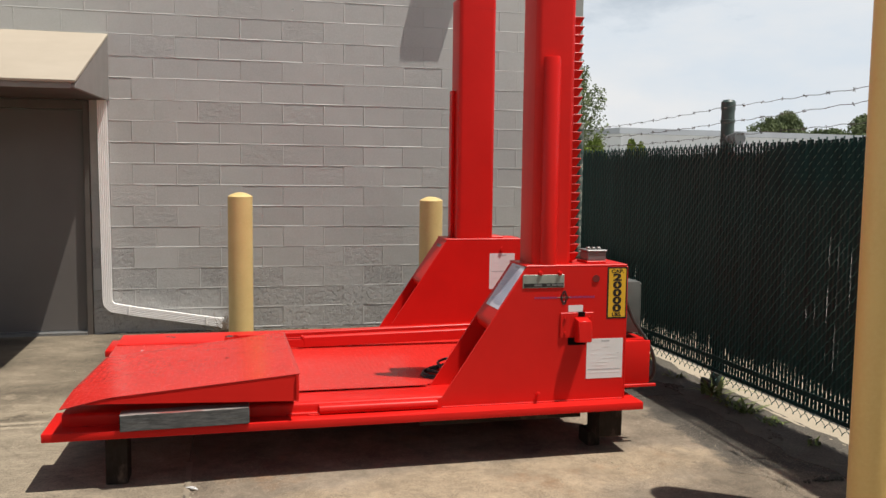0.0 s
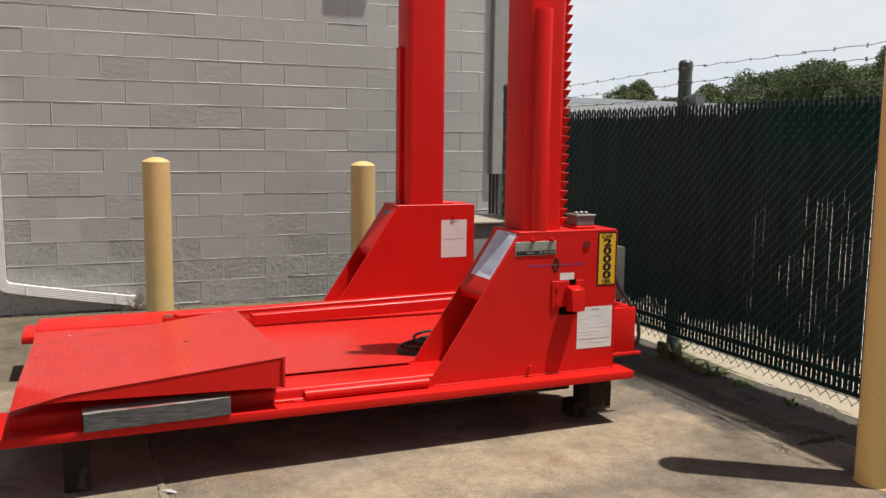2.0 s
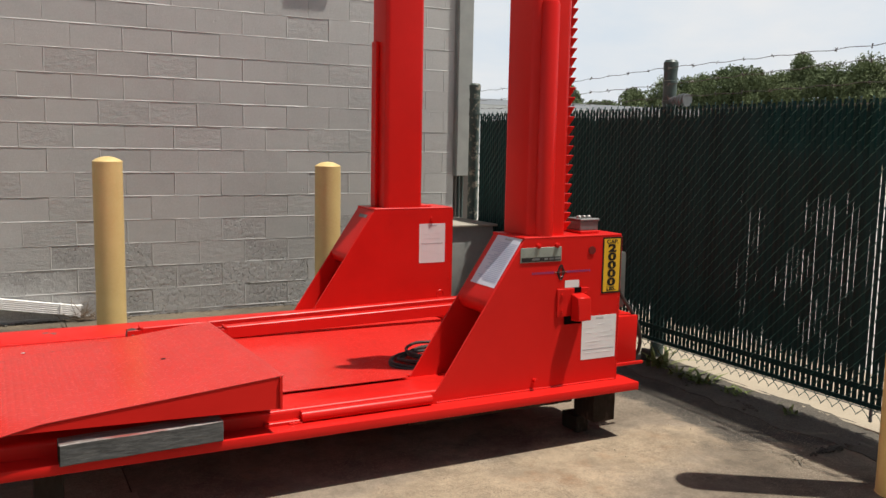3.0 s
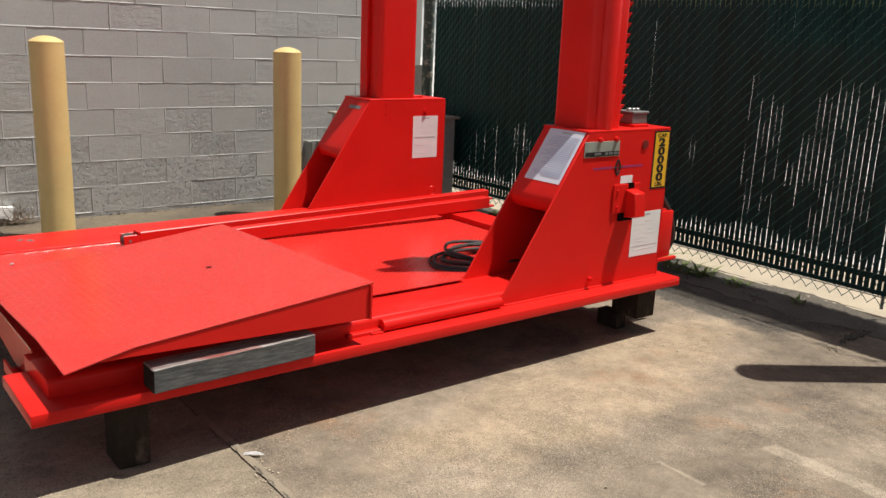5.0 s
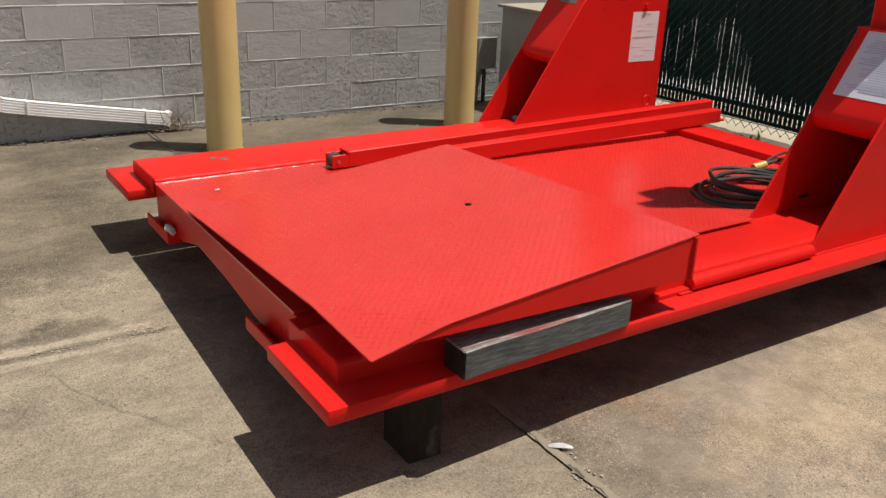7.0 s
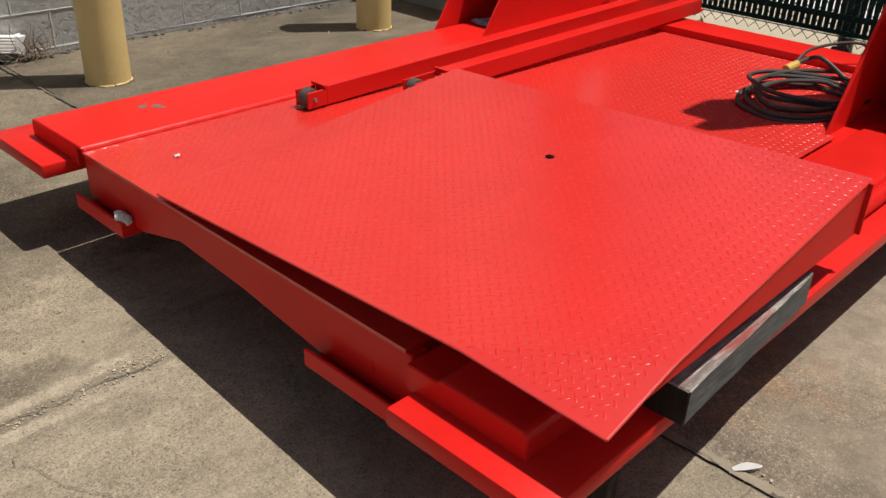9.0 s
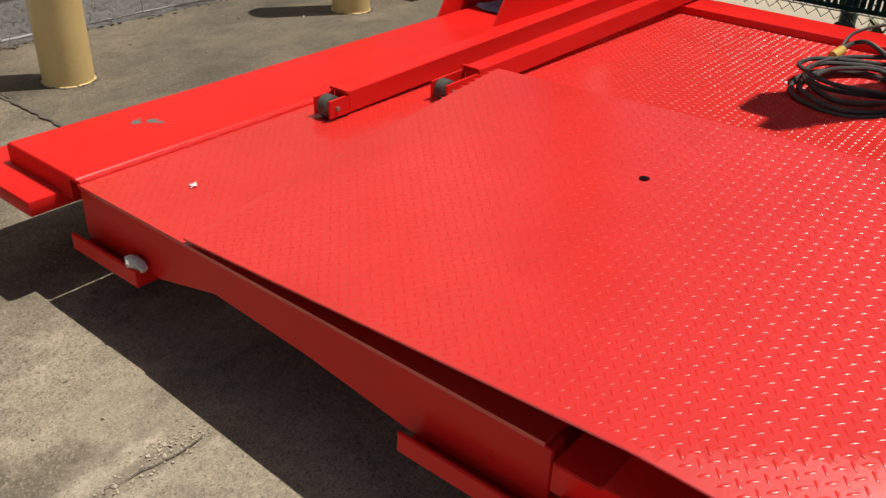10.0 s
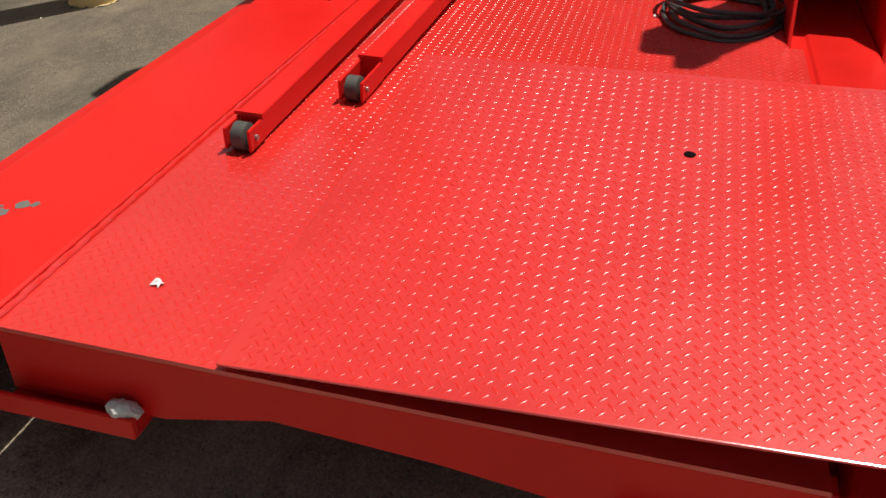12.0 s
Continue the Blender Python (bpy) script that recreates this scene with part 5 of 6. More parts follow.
def roller_fork(start, end, w, h, notch):
    """A hollow bar with a roller in a forked end."""
    a, b = Vector(start), Vector(end)
    d = (b - a).normalized()
    s = Vector((-d.y, d.x, 0)).normalized()
    up = d.cross(s) * -1
    if up.z < 0:
        up = -up
    root = thing("lifting_fork", a - up * h / 2, "red steel fork bar with a grey roller at its end", "fork bar", group="fork bars on the deck")

    def bar(l0, l1, s0, s1, u0, u1, bevel=0.0):
        bm = bmesh.new()
        block(bm, l0, l1, s0, s1, u0, u1, bevel)
        m = Matrix((d, s, up)).transposed().to_4x4()
        bmesh.ops.transform(bm, matrix=Matrix.Translation(a) @ m, verts=bm.verts)
        return bm
    L = (b - a).length
    part("bar", bar(notch, L, -w / 2, w / 2, -h / 2, h / 2, 0.004), RED, root)
    for q in (-1, 1):
        part("cheek", bar(-0.032, notch, q * w / 2 - 0.004, q * w / 2 + 0.004, -h / 2 + 0.004, h / 2 - 0.010, 0.002), RED, root)
    part("bridge", bar(notch - 0.012, notch - 0.0005, -w / 2 - 0.006, w / 2 + 0.006, h / 2 - 0.006, h / 2 + 0.004), RED, root)
    bm = bmesh.new()
    q = a + up * (-0.004)
    ang = math.pi * 2
    prof = [(-0.020, 0.030), (-0.017, 0.036), (0.017, 0.036), (0.020, 0.030), (0.020, 0.008), (-0.020, 0.008)]
    rings = []
    for i in range(24):
        t = ang * i / 24
        rings.append([bm.verts.new(q + s * o + (d * math.cos(t) + up * math.sin(t)) * r) for o, r in prof])
    for i in range(24):
        for k in range(len(prof)):
            bm.faces.new((rings[i][k], rings[i][(k + 1) % len(prof)], rings[(i + 1) % 24][(k + 1) % len(prof)], rings[(i + 1) % 24][k]))
    bmesh.ops.recalc_face_normals(bm, faces=bm.faces)
    part("roller", bm, TYRE, root, "worn grey roller")
    part("axle", rod(q - s * (w / 2 + 0.010), q + s * (w / 2 + 0.010), 0.008, 10), STEEL, root)
    part("tongue", bar(L, L + 0.05, -0.02, 0.02, -h / 2, -h / 2 + 0.012, 0.002), RED, root)
    return root


roller_fork((-0.058, 6.352, 0.434), (2.45, 6.345, 0.482), 0.066, 0.074, 0.055)
roller_fork((0.315, 6.186, 0.434), (2.285, 6.14, 0.480), 0.066, 0.074, 0.145)

# coil of black cord with a yellow plug
cord = thing("cable_coil", (1.55, 5.3, DECK_Z), "loose coil of black rubber power cable with a yellow plug", "cable")
rnd = random.Random(12)
pts = []
for i in range(6 * 30):
    t = 2 * math.pi * i / 30
    lap = i // 30
    rx, ry = 0.235 + 0.035 * math.sin(t * 0.61 + 1.7 * lap), 0.186 + 0.030 * math.sin(t * 0.43 + 2.3 * lap)
    pts.append((1.385 + 0.012 * lap + rx * math.cos(t) + 0.008 * math.sin(5.1 * t), 5.170 + ry * math.sin(t) + 0.01 * math.sin(lap * 2.2), DECK_Z + 0.014 + 0.013 * lap * (0.75 + 0.25 * math.sin(t * 0.5)) + 0.006 * math.sin(t * 1.5 + lap)))
part("cable", pipe(pts, 0.0086, 8), RUBBER, cord)
tail = smooth_line([pts[-1], (1.70, 5.23, 0.50), (1.74, 5.30, 0.48), (1.67, 5.32, 0.465)])
part("cable_end", pipe(tail, 0.0092, 8), RUBBER, cord)
part("plug", rod((1.672, 5.320, 0.462), (1.605, 5.332, 0.450), 0.019, 14), BRASS, cord, "yellow and brass plug")
part("cable_tail", pipe(smooth_line([(1.665, 5.325, 0.465), (1.80, 5.32, 0.505), (1.99, 5.22, 0.52), (2.10, 5.10, 0.48), (2.16, 4.98, 0.44)]), 0.0065, 8), RUBBER, cord)

# ================= bollards, boxes =================
def bollard(x, y, r, top, label, paint=YELLOW):
    z = ground(x, y) - 0.01
    root = thing("bollard", (x, y, z), label, "bollard", group="yellow bollards")
    part("pipe", lathe([(r, z), (r, top - 0.048)], (x, y), 40), paint, root)
    part("cap", lathe([(r * 0.97, top - 0.052), (r * 1.008, top - 0.046), (r * 1.0, top - 0.038), (r * 0.80, top - 0.022), (r * 0.45, top - 0.006), (r * 0.18, top), (0, top)], (x, y), 40), paint, root, "domed painted cap")
    collar = pipe([(x + (r + 0.002) * math.cos(2 * math.pi * i / 32), y + (r + 0.002) * math.sin(2 * math.pi * i / 32), z + 0.014 - 0.004 + 0.006 * noise.noise(Vector((x + math.cos(i * 0.2) * 3, math.sin(i * 0.2) * 3, 1)))) for i in range(32)], 0.0045, 6, closed=True)
    part("paint_drip", collar, paint, root, "paint run round the foot")
    return root


bollard(0.033, 8.15, 0.112, 1.455, "cream yellow painted steel bollard before the block wall")
bollard(1.829, 8.13, 0.112, 1.425, "cream yellow painted steel bollard before the block wall")
bollard(2.95, 3.42, 0.11, 2.58, "tall cream yellow painted steel pipe post on the concrete", POST_YELLOW)

meter = thing("meter_box", (2.43, 8.74, 0.1), "small grey metal meter box on the wall", "electric box")
part("case", box(2.352, 2.525, 8.66, FACE - 0.001, 0.35, 0.585, 0.006, 2), GREYBOX, meter)
part("lid", box(2.346, 2.531, 8.645, 8.66, 0.345, 0.60, 0.004), GREYBOX, meter)
part("conduit", rod((2.40, 8.74, ground(2.4, 8.74) - 0.01), (2.40, 8.74, 0.35), 0.022, 12), STEEL, meter)
part("conduit", rod((2.48, 8.74, ground(2.4, 8.74) - 0.01), (2.48, 8.74, 0.35), 0.016, 12), RUBBER, meter)
cabinet = thing("utility_cabinet", (2.95, 8.1, 0.05), "grey steel utility cabinet with a dusty tan lid", "cabinet")
part("body", box(2.50, 3.36, 7.86, 8.56, ground(3, 8.2) - 0.01, 0.845, 0.008, 2), GREYBOX, cabinet)
part("lid", box(2.47, 3.39, 7.83, 8.59, 0.8452, 0.868, 0.006, 2), GREYTOP, cabinet, "dusty tan lid")

# ================= far off =================
def place_at(azimuth, far):
    """A place by its bearing (degrees right of +y) and distance."""
    a = radians(azimuth)
    return Vector((far * math.sin(a), far * math.cos(a), 0))


shed = thing("warehouse", place_at(33, 62) + Vector((0, 0, -0.03)), "long low pale metal warehouse far beyond the fence", "building")
p, q = place_at(25.0, 60), place_at(43, 78)
d = (q - p).normalized()
back = Vector((-d.y, d.x, 0))
def slab(a, b, w, z0, z1):
    bm = bmesh.new()
    vs = [bm.verts.new(v + Vector((0, 0, z))) for z in (z0, z1) for v in (a, b, b + back * w, a + back * w)]
    for f in ((0, 1, 2, 3), (7, 6, 5, 4), (0, 4, 5, 1), (1, 5, 6, 2), (2, 6, 7, 3), (3, 7, 4, 0)):
        bm.faces.new([vs[i] for i in f])
    bmesh.ops.recalc_face_normals(bm, faces=bm.faces)
    return bm
part("wall", slab(p, q, 18, -0.03, 4.35), SIDING, shed)
part("roof", slab(p - d * 0.3 - back * 0.3, q + d * 0.3, 18.6, 4.355, 4.75), ROOF, shed)
for i in range(7):
    c = p + d * (3 + 3.6 * i)
    w = part("window", slab(c - back * 0.06, c + d * 0.9 - back * 0.06, 0.05, 2.6, 3.3), ROOF, shed)


def crown_mesh(centre, size, clumps, leaves, leaf, seed):
    """Many small leaf faces in uneven clumps round a centre."""
    r = np.random.RandomState(seed)
    size, centre = np.array(size), np.array(centre)

    def unit(k):
        v = r.normal(0, 1, (k, 3))
        return v / np.linalg.norm(v, axis=1)[:, None]
    cs = unit(clumps) * r.uniform(0.35, 0.80, (clumps, 1)) * size + centre
    cr = r.uniform(0.20, 0.36, (clumps, 1)) * size
    k = clumps * leaves
    p0 = np.repeat(cs, leaves, 0) + unit(k) * np.repeat(cr, leaves, 0) * r.uniform(0.45, 1.0, (k, 1))
    a = unit(k)
    b = np.cross(a, unit(k))
    b /= np.linalg.norm(b, axis=1)[:, None] + 1e-9
    s = leaf * r.uniform(0.6, 1.4, (k, 1))
    vs = np.stack([p0 + a * s, p0 + b * s * 0.55, p0 - a * s, p0 - b * s * 0.55], 1).reshape(-1, 3)
    me = bpy.data.meshes.new("crown")
    me.from_pydata(vs.tolist(), [], np.arange(4 * k).reshape(-1, 4).tolist())
    return me


def tree(azimuth, far, height, width, mat, seed, label, clumps=46, leaves=260):
    base = place_at(azimuth, far) + Vector((0, 0, -0.03))
    t = thing("tree", base, label, "tree", group="trees beyond the fence")
    r = random.Random(seed)
    trunk = bmesh.new()
    h0 = height * 0.42
    rod(base, base + Vector((0, 0, h0)), 0.035 * height, 9, 0.02 * height, bm=trunk)
    for k in range(6):
        a = r.uniform(0, 6.28)
        s = base + Vector((0, 0, h0 * r.uniform(0.65, 0.98)))
        rod(s, s + Vector((math.cos(a) * width * 0.3, math.sin(a) * width * 0.3, height * r.uniform(0.18, 0.38))), 0.014 * height, 6, 0.004 * height, bm=trunk)
    part("trunk", trunk, BARK, t)
    me = crown_mesh((0, 0, height * 0.64), (width * 0.5, width * 0.5, height * 0.40), clumps, leaves, max(0.05, far * 0.0013), seed)
    me.materials.append(mat)
    ob = new("crown", me)
    ob.parent = t
    return t


r = random.Random(21)
TREES = ((21.0, 30, 6.7, 3.6, LEAF, 0), (23.2, 27, 2.9, 1.0, LEAF_LIGHT, 0), (25.9, 30, 2.9, 1.0, LEAF_LIGHT, 0),
         (34.8, 120, 10.5, 9, LEAF, 1), (37, 128, 9.0, 8, LEAF_DARK, 1), (40, 130, 10.5, 12, LEAF, 1), (42.5, 126, 12.5, 11, LEAF, 1), (45, 122, 13.6, 12, LEAF_DARK, 1), (47.2, 118, 12.6, 11, LEAF, 1), (49.5, 116, 14.0, 12, LEAF, 1),
         (51.8, 112, 12.5, 11, LEAF_DARK, 1), (54, 110, 13.5, 12, LEAF, 1), (56.5, 108, 14.5, 12, LEAF, 1), (59, 106, 13.5, 12, LEAF_DARK, 1), (62, 104, 15, 13, LEAF, 1), (65, 102, 14, 13, LEAF, 1), (68.5, 100, 15, 14, LEAF_DARK, 1), (72, 100, 14, 13, LEAF, 1))
for k, (az, far, h, w, mat, deep) in enumerate(TREES):
    tree(az, far, h * (0.93 if deep else 0.96), w, mat, 100 + k, "leafy green tree in the distance" if deep else "leafy light green tree behind the building's corner", 56 if deep else 40, 560 if deep else 340)

# ================= small things =================
rnd = random.Random(5)
scrap = bmesh.new()
pts2 = [(0.017 * (rnd.uniform(0.6, 1.2) if i % 2 else 0.4) * math.cos(i * 0.7), 0.013 * (rnd.uniform(0.5, 1.2) if i % 2 else 0.35) * math.sin(i * 0.7)) for i in range(9)]
vs = [scrap.verts.new((-0.651 + x, 6.246 + y, DECK_Z + 0.003 + 0.006 * rnd.random())) for x, y in pts2]
scrap.faces.new(vs)
bmesh.ops.triangulate(scrap, faces=scrap.faces)
bmesh.ops.solidify(scrap, geom=list(scrap.faces), thickness=0.001)
solid("paper_scrap", scrap, PAPER, (-0.651, 6.246, DECK_Z), "tiny torn scrap of white paper on the deck", "scrap", smooth=0)

foam = bmesh.new()
bmesh.ops.create_icosphere(foam, subdivisions=3, radius=0.030)
for v in foam.verts:
    v.co = Vector((v.co.x * 0.7, v.co.y * 1.15, v.co.z * 0.72)) * (1 + 0.34 * noise.noise(v.co * 30) + 0.24 * noise.noise(v.co * 90))
bmesh.ops.translate(foam, verts=foam.verts, vec=(-0.868, 6.217, 0.265))
solid("foam_lump", foam, FOAM, (-0.872, 6.217, 0.235), "lump of white foam stuck in the fork pocket", "foam")

leaf_bm = bmesh.new()
lx, ly = -0.235, 4.478
row = []
lu, lv = Vector((0.80, -0.60, 0)), Vector((0.60, 0.80, 0))
for i in range(9):
    t = i / 8
    w = 0.0095 * math.sin(math.pi * min(1, 0.08 + 0.92 * t)) + 0.001
    c = Vector((lx, ly, ground(lx, ly) + 0.006 + 0.005 * math.sin(t * 3.1))) + lu * (0.076 * t - 0.038)
    row.append((leaf_bm.verts.new(c - lv * w), leaf_bm.verts.new(c + lv * w + Vector((0, 0, 0.004)))))
for a, b in zip(row, row[1:]):
    leaf_bm.faces.new((a[0], b[0], b[1], a[1]))
bmesh.ops.solidify(leaf_bm, geom=list(leaf_bm.faces), thickness=0.0015)
solid("dry_leaf", leaf_bm, PAPER, (lx, ly, ground(lx, ly)), "pale dry curled leaf on the concrete", "leaf")

crumb = bmesh.new()
bmesh.ops.create_icosphere(crumb, subdivisions=1, radius=1.0, matrix=Matrix.Translation((1.335, 5.40, DECK_Z + 0.004)) @ Matrix.Diagonal((0.012, 0.006, 0.004, 1)))
solid("paper_scrap", crumb, PAPER, (1.335, 5.40, DECK_Z), "tiny white crumb of paper beside the cable", "scrap", smooth=0)

rag = bmesh.new()
bmesh.ops.create_grid(rag, x_segments=18, y_segments=14, size=0.5)
for v in rag.verts:
    x, y = 1.41 + v.co.x * 0.22, 6.735 + v.co.y * 0.15
    v.co = (x, y, RUN + 0.008 + 0.028 * abs(noise.noise(Vector((x * 14, y * 14, 2)))) + 0.01 * noise.noise(Vector((x * 40, y * 40, 1))))
bmesh.ops.solidify(rag, geom=list(rag.faces), thickness=0.003)
solid("rag", rag, RAG, (1.41, 6.735, RUN), "crumpled blue and white rag on the far runner", "rag")

chip = bmesh.new()
for x, y, s in ((-0.513, 6.718, 0.019), (-0.472, 6.695, 0.021), (-0.462, 6.668, 0.012), (-0.49, 6.735, 0.006)):
    k = 11
    vs = [chip.verts.new((x + 1.0 * s * (0.6 + 0.5 * rnd.random()) * math.cos(2 * math.pi * i / k), y + 1.0 * s * (0.6 + 0.5 * rnd.random()) * math.sin(2 * math.pi * i / k), RUN + 0.0007)) for i in range(k)]
    chip.faces.new(vs)
part("chipped_patch", chip, BARE, lift, "bare chipped patch in the paint", smooth=0)

# weeds along the fence foot
def weed(x, y, blades, h, seed):
    r = random.Random(seed)
    bm = bmesh.new()
    for _ in range(blades):
        a, lean, hh = r.uniform(0, 6.28), r.uniform(0.5, 1.7), h * r.uniform(0.4, 1.1)
        o = Vector((x + r.uniform(-0.05, 0.05), y + r.uniform(-0.09, 0.09), ground(x, y)))
        d2 = Vector((math.cos(a), math.sin(a), 0))
        sd = Vector((-d2.y, d2.x, 0)) * r.uniform(0.007, 0.020)
        prev = None
        for i in range(4):
            t = i / 3
            c = o + d2 * lean * hh * t * t + Vector((0, 0, hh * t * (1 - 0.35 * lean * t)))
            k = sd * (1 - t) * (0.6 + 1.6 * t) + sd * 0.04
            now = (bm.verts.new(c - k), bm.verts.new(c + k))
            if prev:
                bm.faces.new((prev[0], prev[1], now[1], now[0]))
            prev = now
    return solid("weed", bm, WEED, (x, y, ground(x, y)), "straggling green weeds at the fence foot", "weeds", kind="stuff", smooth=0)


for k, (x, y, b, h) in enumerate(((3.41, 5.62, 34, 0.22), (3.38, 5.40, 26, 0.12), (3.40, 5.20, 34, 0.12), (3.42, 6.2, 16, 0.09), (3.43, 4.9, 30, 0.08), (3.41, 6.75, 24, 0.12), (3.44, 4.5, 22, 0.07), (3.42, 7.3, 20, 0.1))):
    weed(x, y, b, h, 40 + k)

# loose grit and small stones
st = bmesh.new()
for _ in range(150):
    x, y = rnd.uniform(-3.2, 3.4), rnd.uniform(2.0, 8.7)
    if -1.0 < x < 2.3 and 4.5 < y < 7.0:
        continue
    s = rnd.uniform(0.003, 0.010)
    m = Matrix.Translation((x, y, ground(x, y) + s * 0.3)) @ Euler((rnd.random() * 3, rnd.random() * 3, rnd.random() * 3)).to_matrix().to_4x4() @ Matrix.Diagonal((s, s * 0.8, s * 0.5, 1))
    bmesh.ops.create_icosphere(st, subdivisions=1, radius=1.0, matrix=m)
solid("loose_grit", st, KERB, (0, 5, 0), "scattered pale grit and small stones", "grit", kind="stuff", smooth=0)

# ================= slabs and blocks =================
pavement_1 = thing("pavement_slabs", (0, 4, 0), "weathered stained concrete paving with joints and cracks", "pavement", kind="structure")


def slab_piece(x0, x1, y0, y1, mat):
    nx, ny = max(2, int((x1 - x0) / 0.35)), max(2, int((y1 - y0) / 0.35))
    bm = bmesh.new()
    bmesh.ops.create_grid(bm, x_segments=nx, y_segments=ny, size=0.5)
    g = 0.003
    for v in bm.verts:
        x, y = (x0 + x1) / 2 + v.co.x * (x1 - x0 - 2 * g), (y0 + y1) / 2 + v.co.y * (y1 - y0 - 2 * g)
        edge = abs(abs(v.co.x) - 0.5) < 1e-4 or abs(abs(v.co.y) - 0.5) < 1e-4
        v.co = (x + (g * 0.5 * noise.noise(Vector((x * 4, y * 4, 7))) if edge else 0), y + (g * 0.5 * noise.noise(Vector((x * 4, y * 4, 9))) if edge else 0),
                ground(x, y) + (0.0025 * noise.noise(Vector((x * 0.9, y * 0.9, 4)))) - (0.002 if edge else 0))
    low = [e for e in bm.edges if e.is_boundary]
    ext = bmesh.ops.extrude_edge_only(bm, edges=low)
    for v in ext["geom"]:
        if isinstance(v, bmesh.types.BMVert):
            v.co.z -= 0.05
    bmesh.ops.recalc_face_normals(bm, faces=bm.faces)
    part("slab", bm, mat, pavement_1, smooth=40)


xs, ys = (-9.0, -6.2, -3.25, -0.27, 3.53), (-7.0, -4.0, -1.0, 2.35, 5.73, 8.79)
for x0, x1 in zip(xs, xs[1:]):
    rows = [y for y in ys if x0 > -1 or y != 5.73]
    for y0, y1 in zip(rows, rows[1:]):
        slab_piece(x0, x1, y0, y1, CONCRETE_DARK if y1 > 8 and x0 > -1 else CONCRETE_MID if x0 < -1 else CONCRETE)

def crack(points, width, seed, jag=0.014, mat=EARTH):
    """A thin jagged dark line on the paving."""
    r = random.Random(seed)
    line = []
    for (xa, ya), (xb, yb) in zip(points, points[1:]):
        k = max(3, int(math.hypot(xb - xa, yb - ya) / 0.035))
        for i in range(k):
            t = i / k
            line.append((xa + (xb - xa) * t + r.uniform(-jag, jag), ya + (yb - ya) * t + r.uniform(-jag, jag)))
    line.append(points[-1])
    bm = bmesh.new()
    prev = None
    for i, (x, y) in enumerate(line):
        a, b = line[max(i - 1, 0)], line[min(i + 1, len(line) - 1)]
        d2 = Vector((b[0] - a[0], b[1] - a[1], 0)).normalized()
        n2 = Vector((-d2.y, d2.x, 0)) * width * r.uniform(0.15 if mat is EARTH else 0.8, 1.0)
        c = Vector((x, y, ground(x, y) + (0.0058 if mat is EARTH else 0.0045)))
        now = (bm.verts.new(c - n2), bm.verts.new(c + n2))
        if prev:
            bm.faces.new((prev[0], prev[1], now[1], now[0]))
        prev = now
    part("crack" if mat is EARTH else "joint_fill", bm, mat, pavement_1, smooth=0)


CRACKS = (([(-1.46, 5.68), (-1.428, 5.588), (-1.346, 5.384), (-1.202, 5.159), (-1.093, 4.993)], 0.0013), ([(-1.09, 4.99), (-0.75, 4.62), (-0.42, 4.46), (-0.28, 4.44)], 0.0012),
          ([(2.66, 4.20), (2.797, 4.079), (2.86, 3.99), (2.954, 3.93), (3.033, 3.937)], 0.005), ([(2.86, 3.99), (2.804, 3.849), (2.85, 3.70), (2.98, 3.55)], 0.004), ([(2.954, 3.93), (2.99, 3.80), (3.07, 3.72)], 0.003), ([(-2.6, 7.4), (-1.9, 7.0), (-1.3, 7.2)], 0.003), ([(-3.2, 6.8), (-2.2, 6.6), (-1.1, 6.9)], 0.002))
for k, (pts3, w) in enumerate(CRACKS):
    crack(pts3, w, 300 + k)


moss = bmesh.new()
for k in range(150):
    cx, cy, rx, ry = ((3.15, 3.955, 0.07, 0.020), (3.15, 3.955, 0.07, 0.020), (3.27, 5.93, 0.03, 0.07), (3.36, 5.2, 0.03, 0.05), (3.31, 4.69, 0.03, 0.06))[k % 5]
    x, y, s = cx + rnd.gauss(0, rx), cy + rnd.gauss(0, ry), rnd.uniform(0.005, 0.014)
    bmesh.ops.create_icosphere(moss, subdivisions=1, radius=1.0, matrix=Matrix.Translation((x, y, ground(x, y) + 0.006)) @ Matrix.Diagonal((s * 1.3, s, s * 0.8, 1)))
for v in moss.verts:
    v.co += Vector((1, 1, 1)) * 0.006 * noise.noise(v.co * 70)
solid("moss_clump", moss, EARTH, (3.22, 3.95, ground(3.22, 3.95)), "low dark clumps of moss and grit on the concrete", "moss", kind="stuff", smooth=0)

# crumbling joint
crack([(-3.2, 5.81), (-1.43, 5.812), (-1.349, 5.796), (-1.258, 5.812), (-1.17, 5.806), (-1.055, 5.803), (-0.99, 5.793)], 0.0025, 330)
crack([(-0.272, 6.95), (-0.276, 7.6), (-0.283, 8.1), (-0.29, 8.45), (-0.302, 8.786)], 0.013, 331, 0.005)
crack([(-0.265, 4.9), (-0.261, 4.45), (-0.263, 3.9), (-0.261, 2.4)], 0.017, 332, 0.003, MORTAR_SMOOTH)
for k, (ya, yb, w) in enumerate(((4.62, 4.53, 0.004), (4.40, 4.33, 0.006), (4.29, 4.23, 0.003), (4.19, 4.13, 0.005), (4.08, 3.86, 0.003), (3.80, 3.55, 0.0025), (3.45, 3.1, 0.002))):
    crack([(-0.270, ya), (-0.266, (ya + yb) / 2), (-0.273, yb)], w, 340 + k, 0.003)


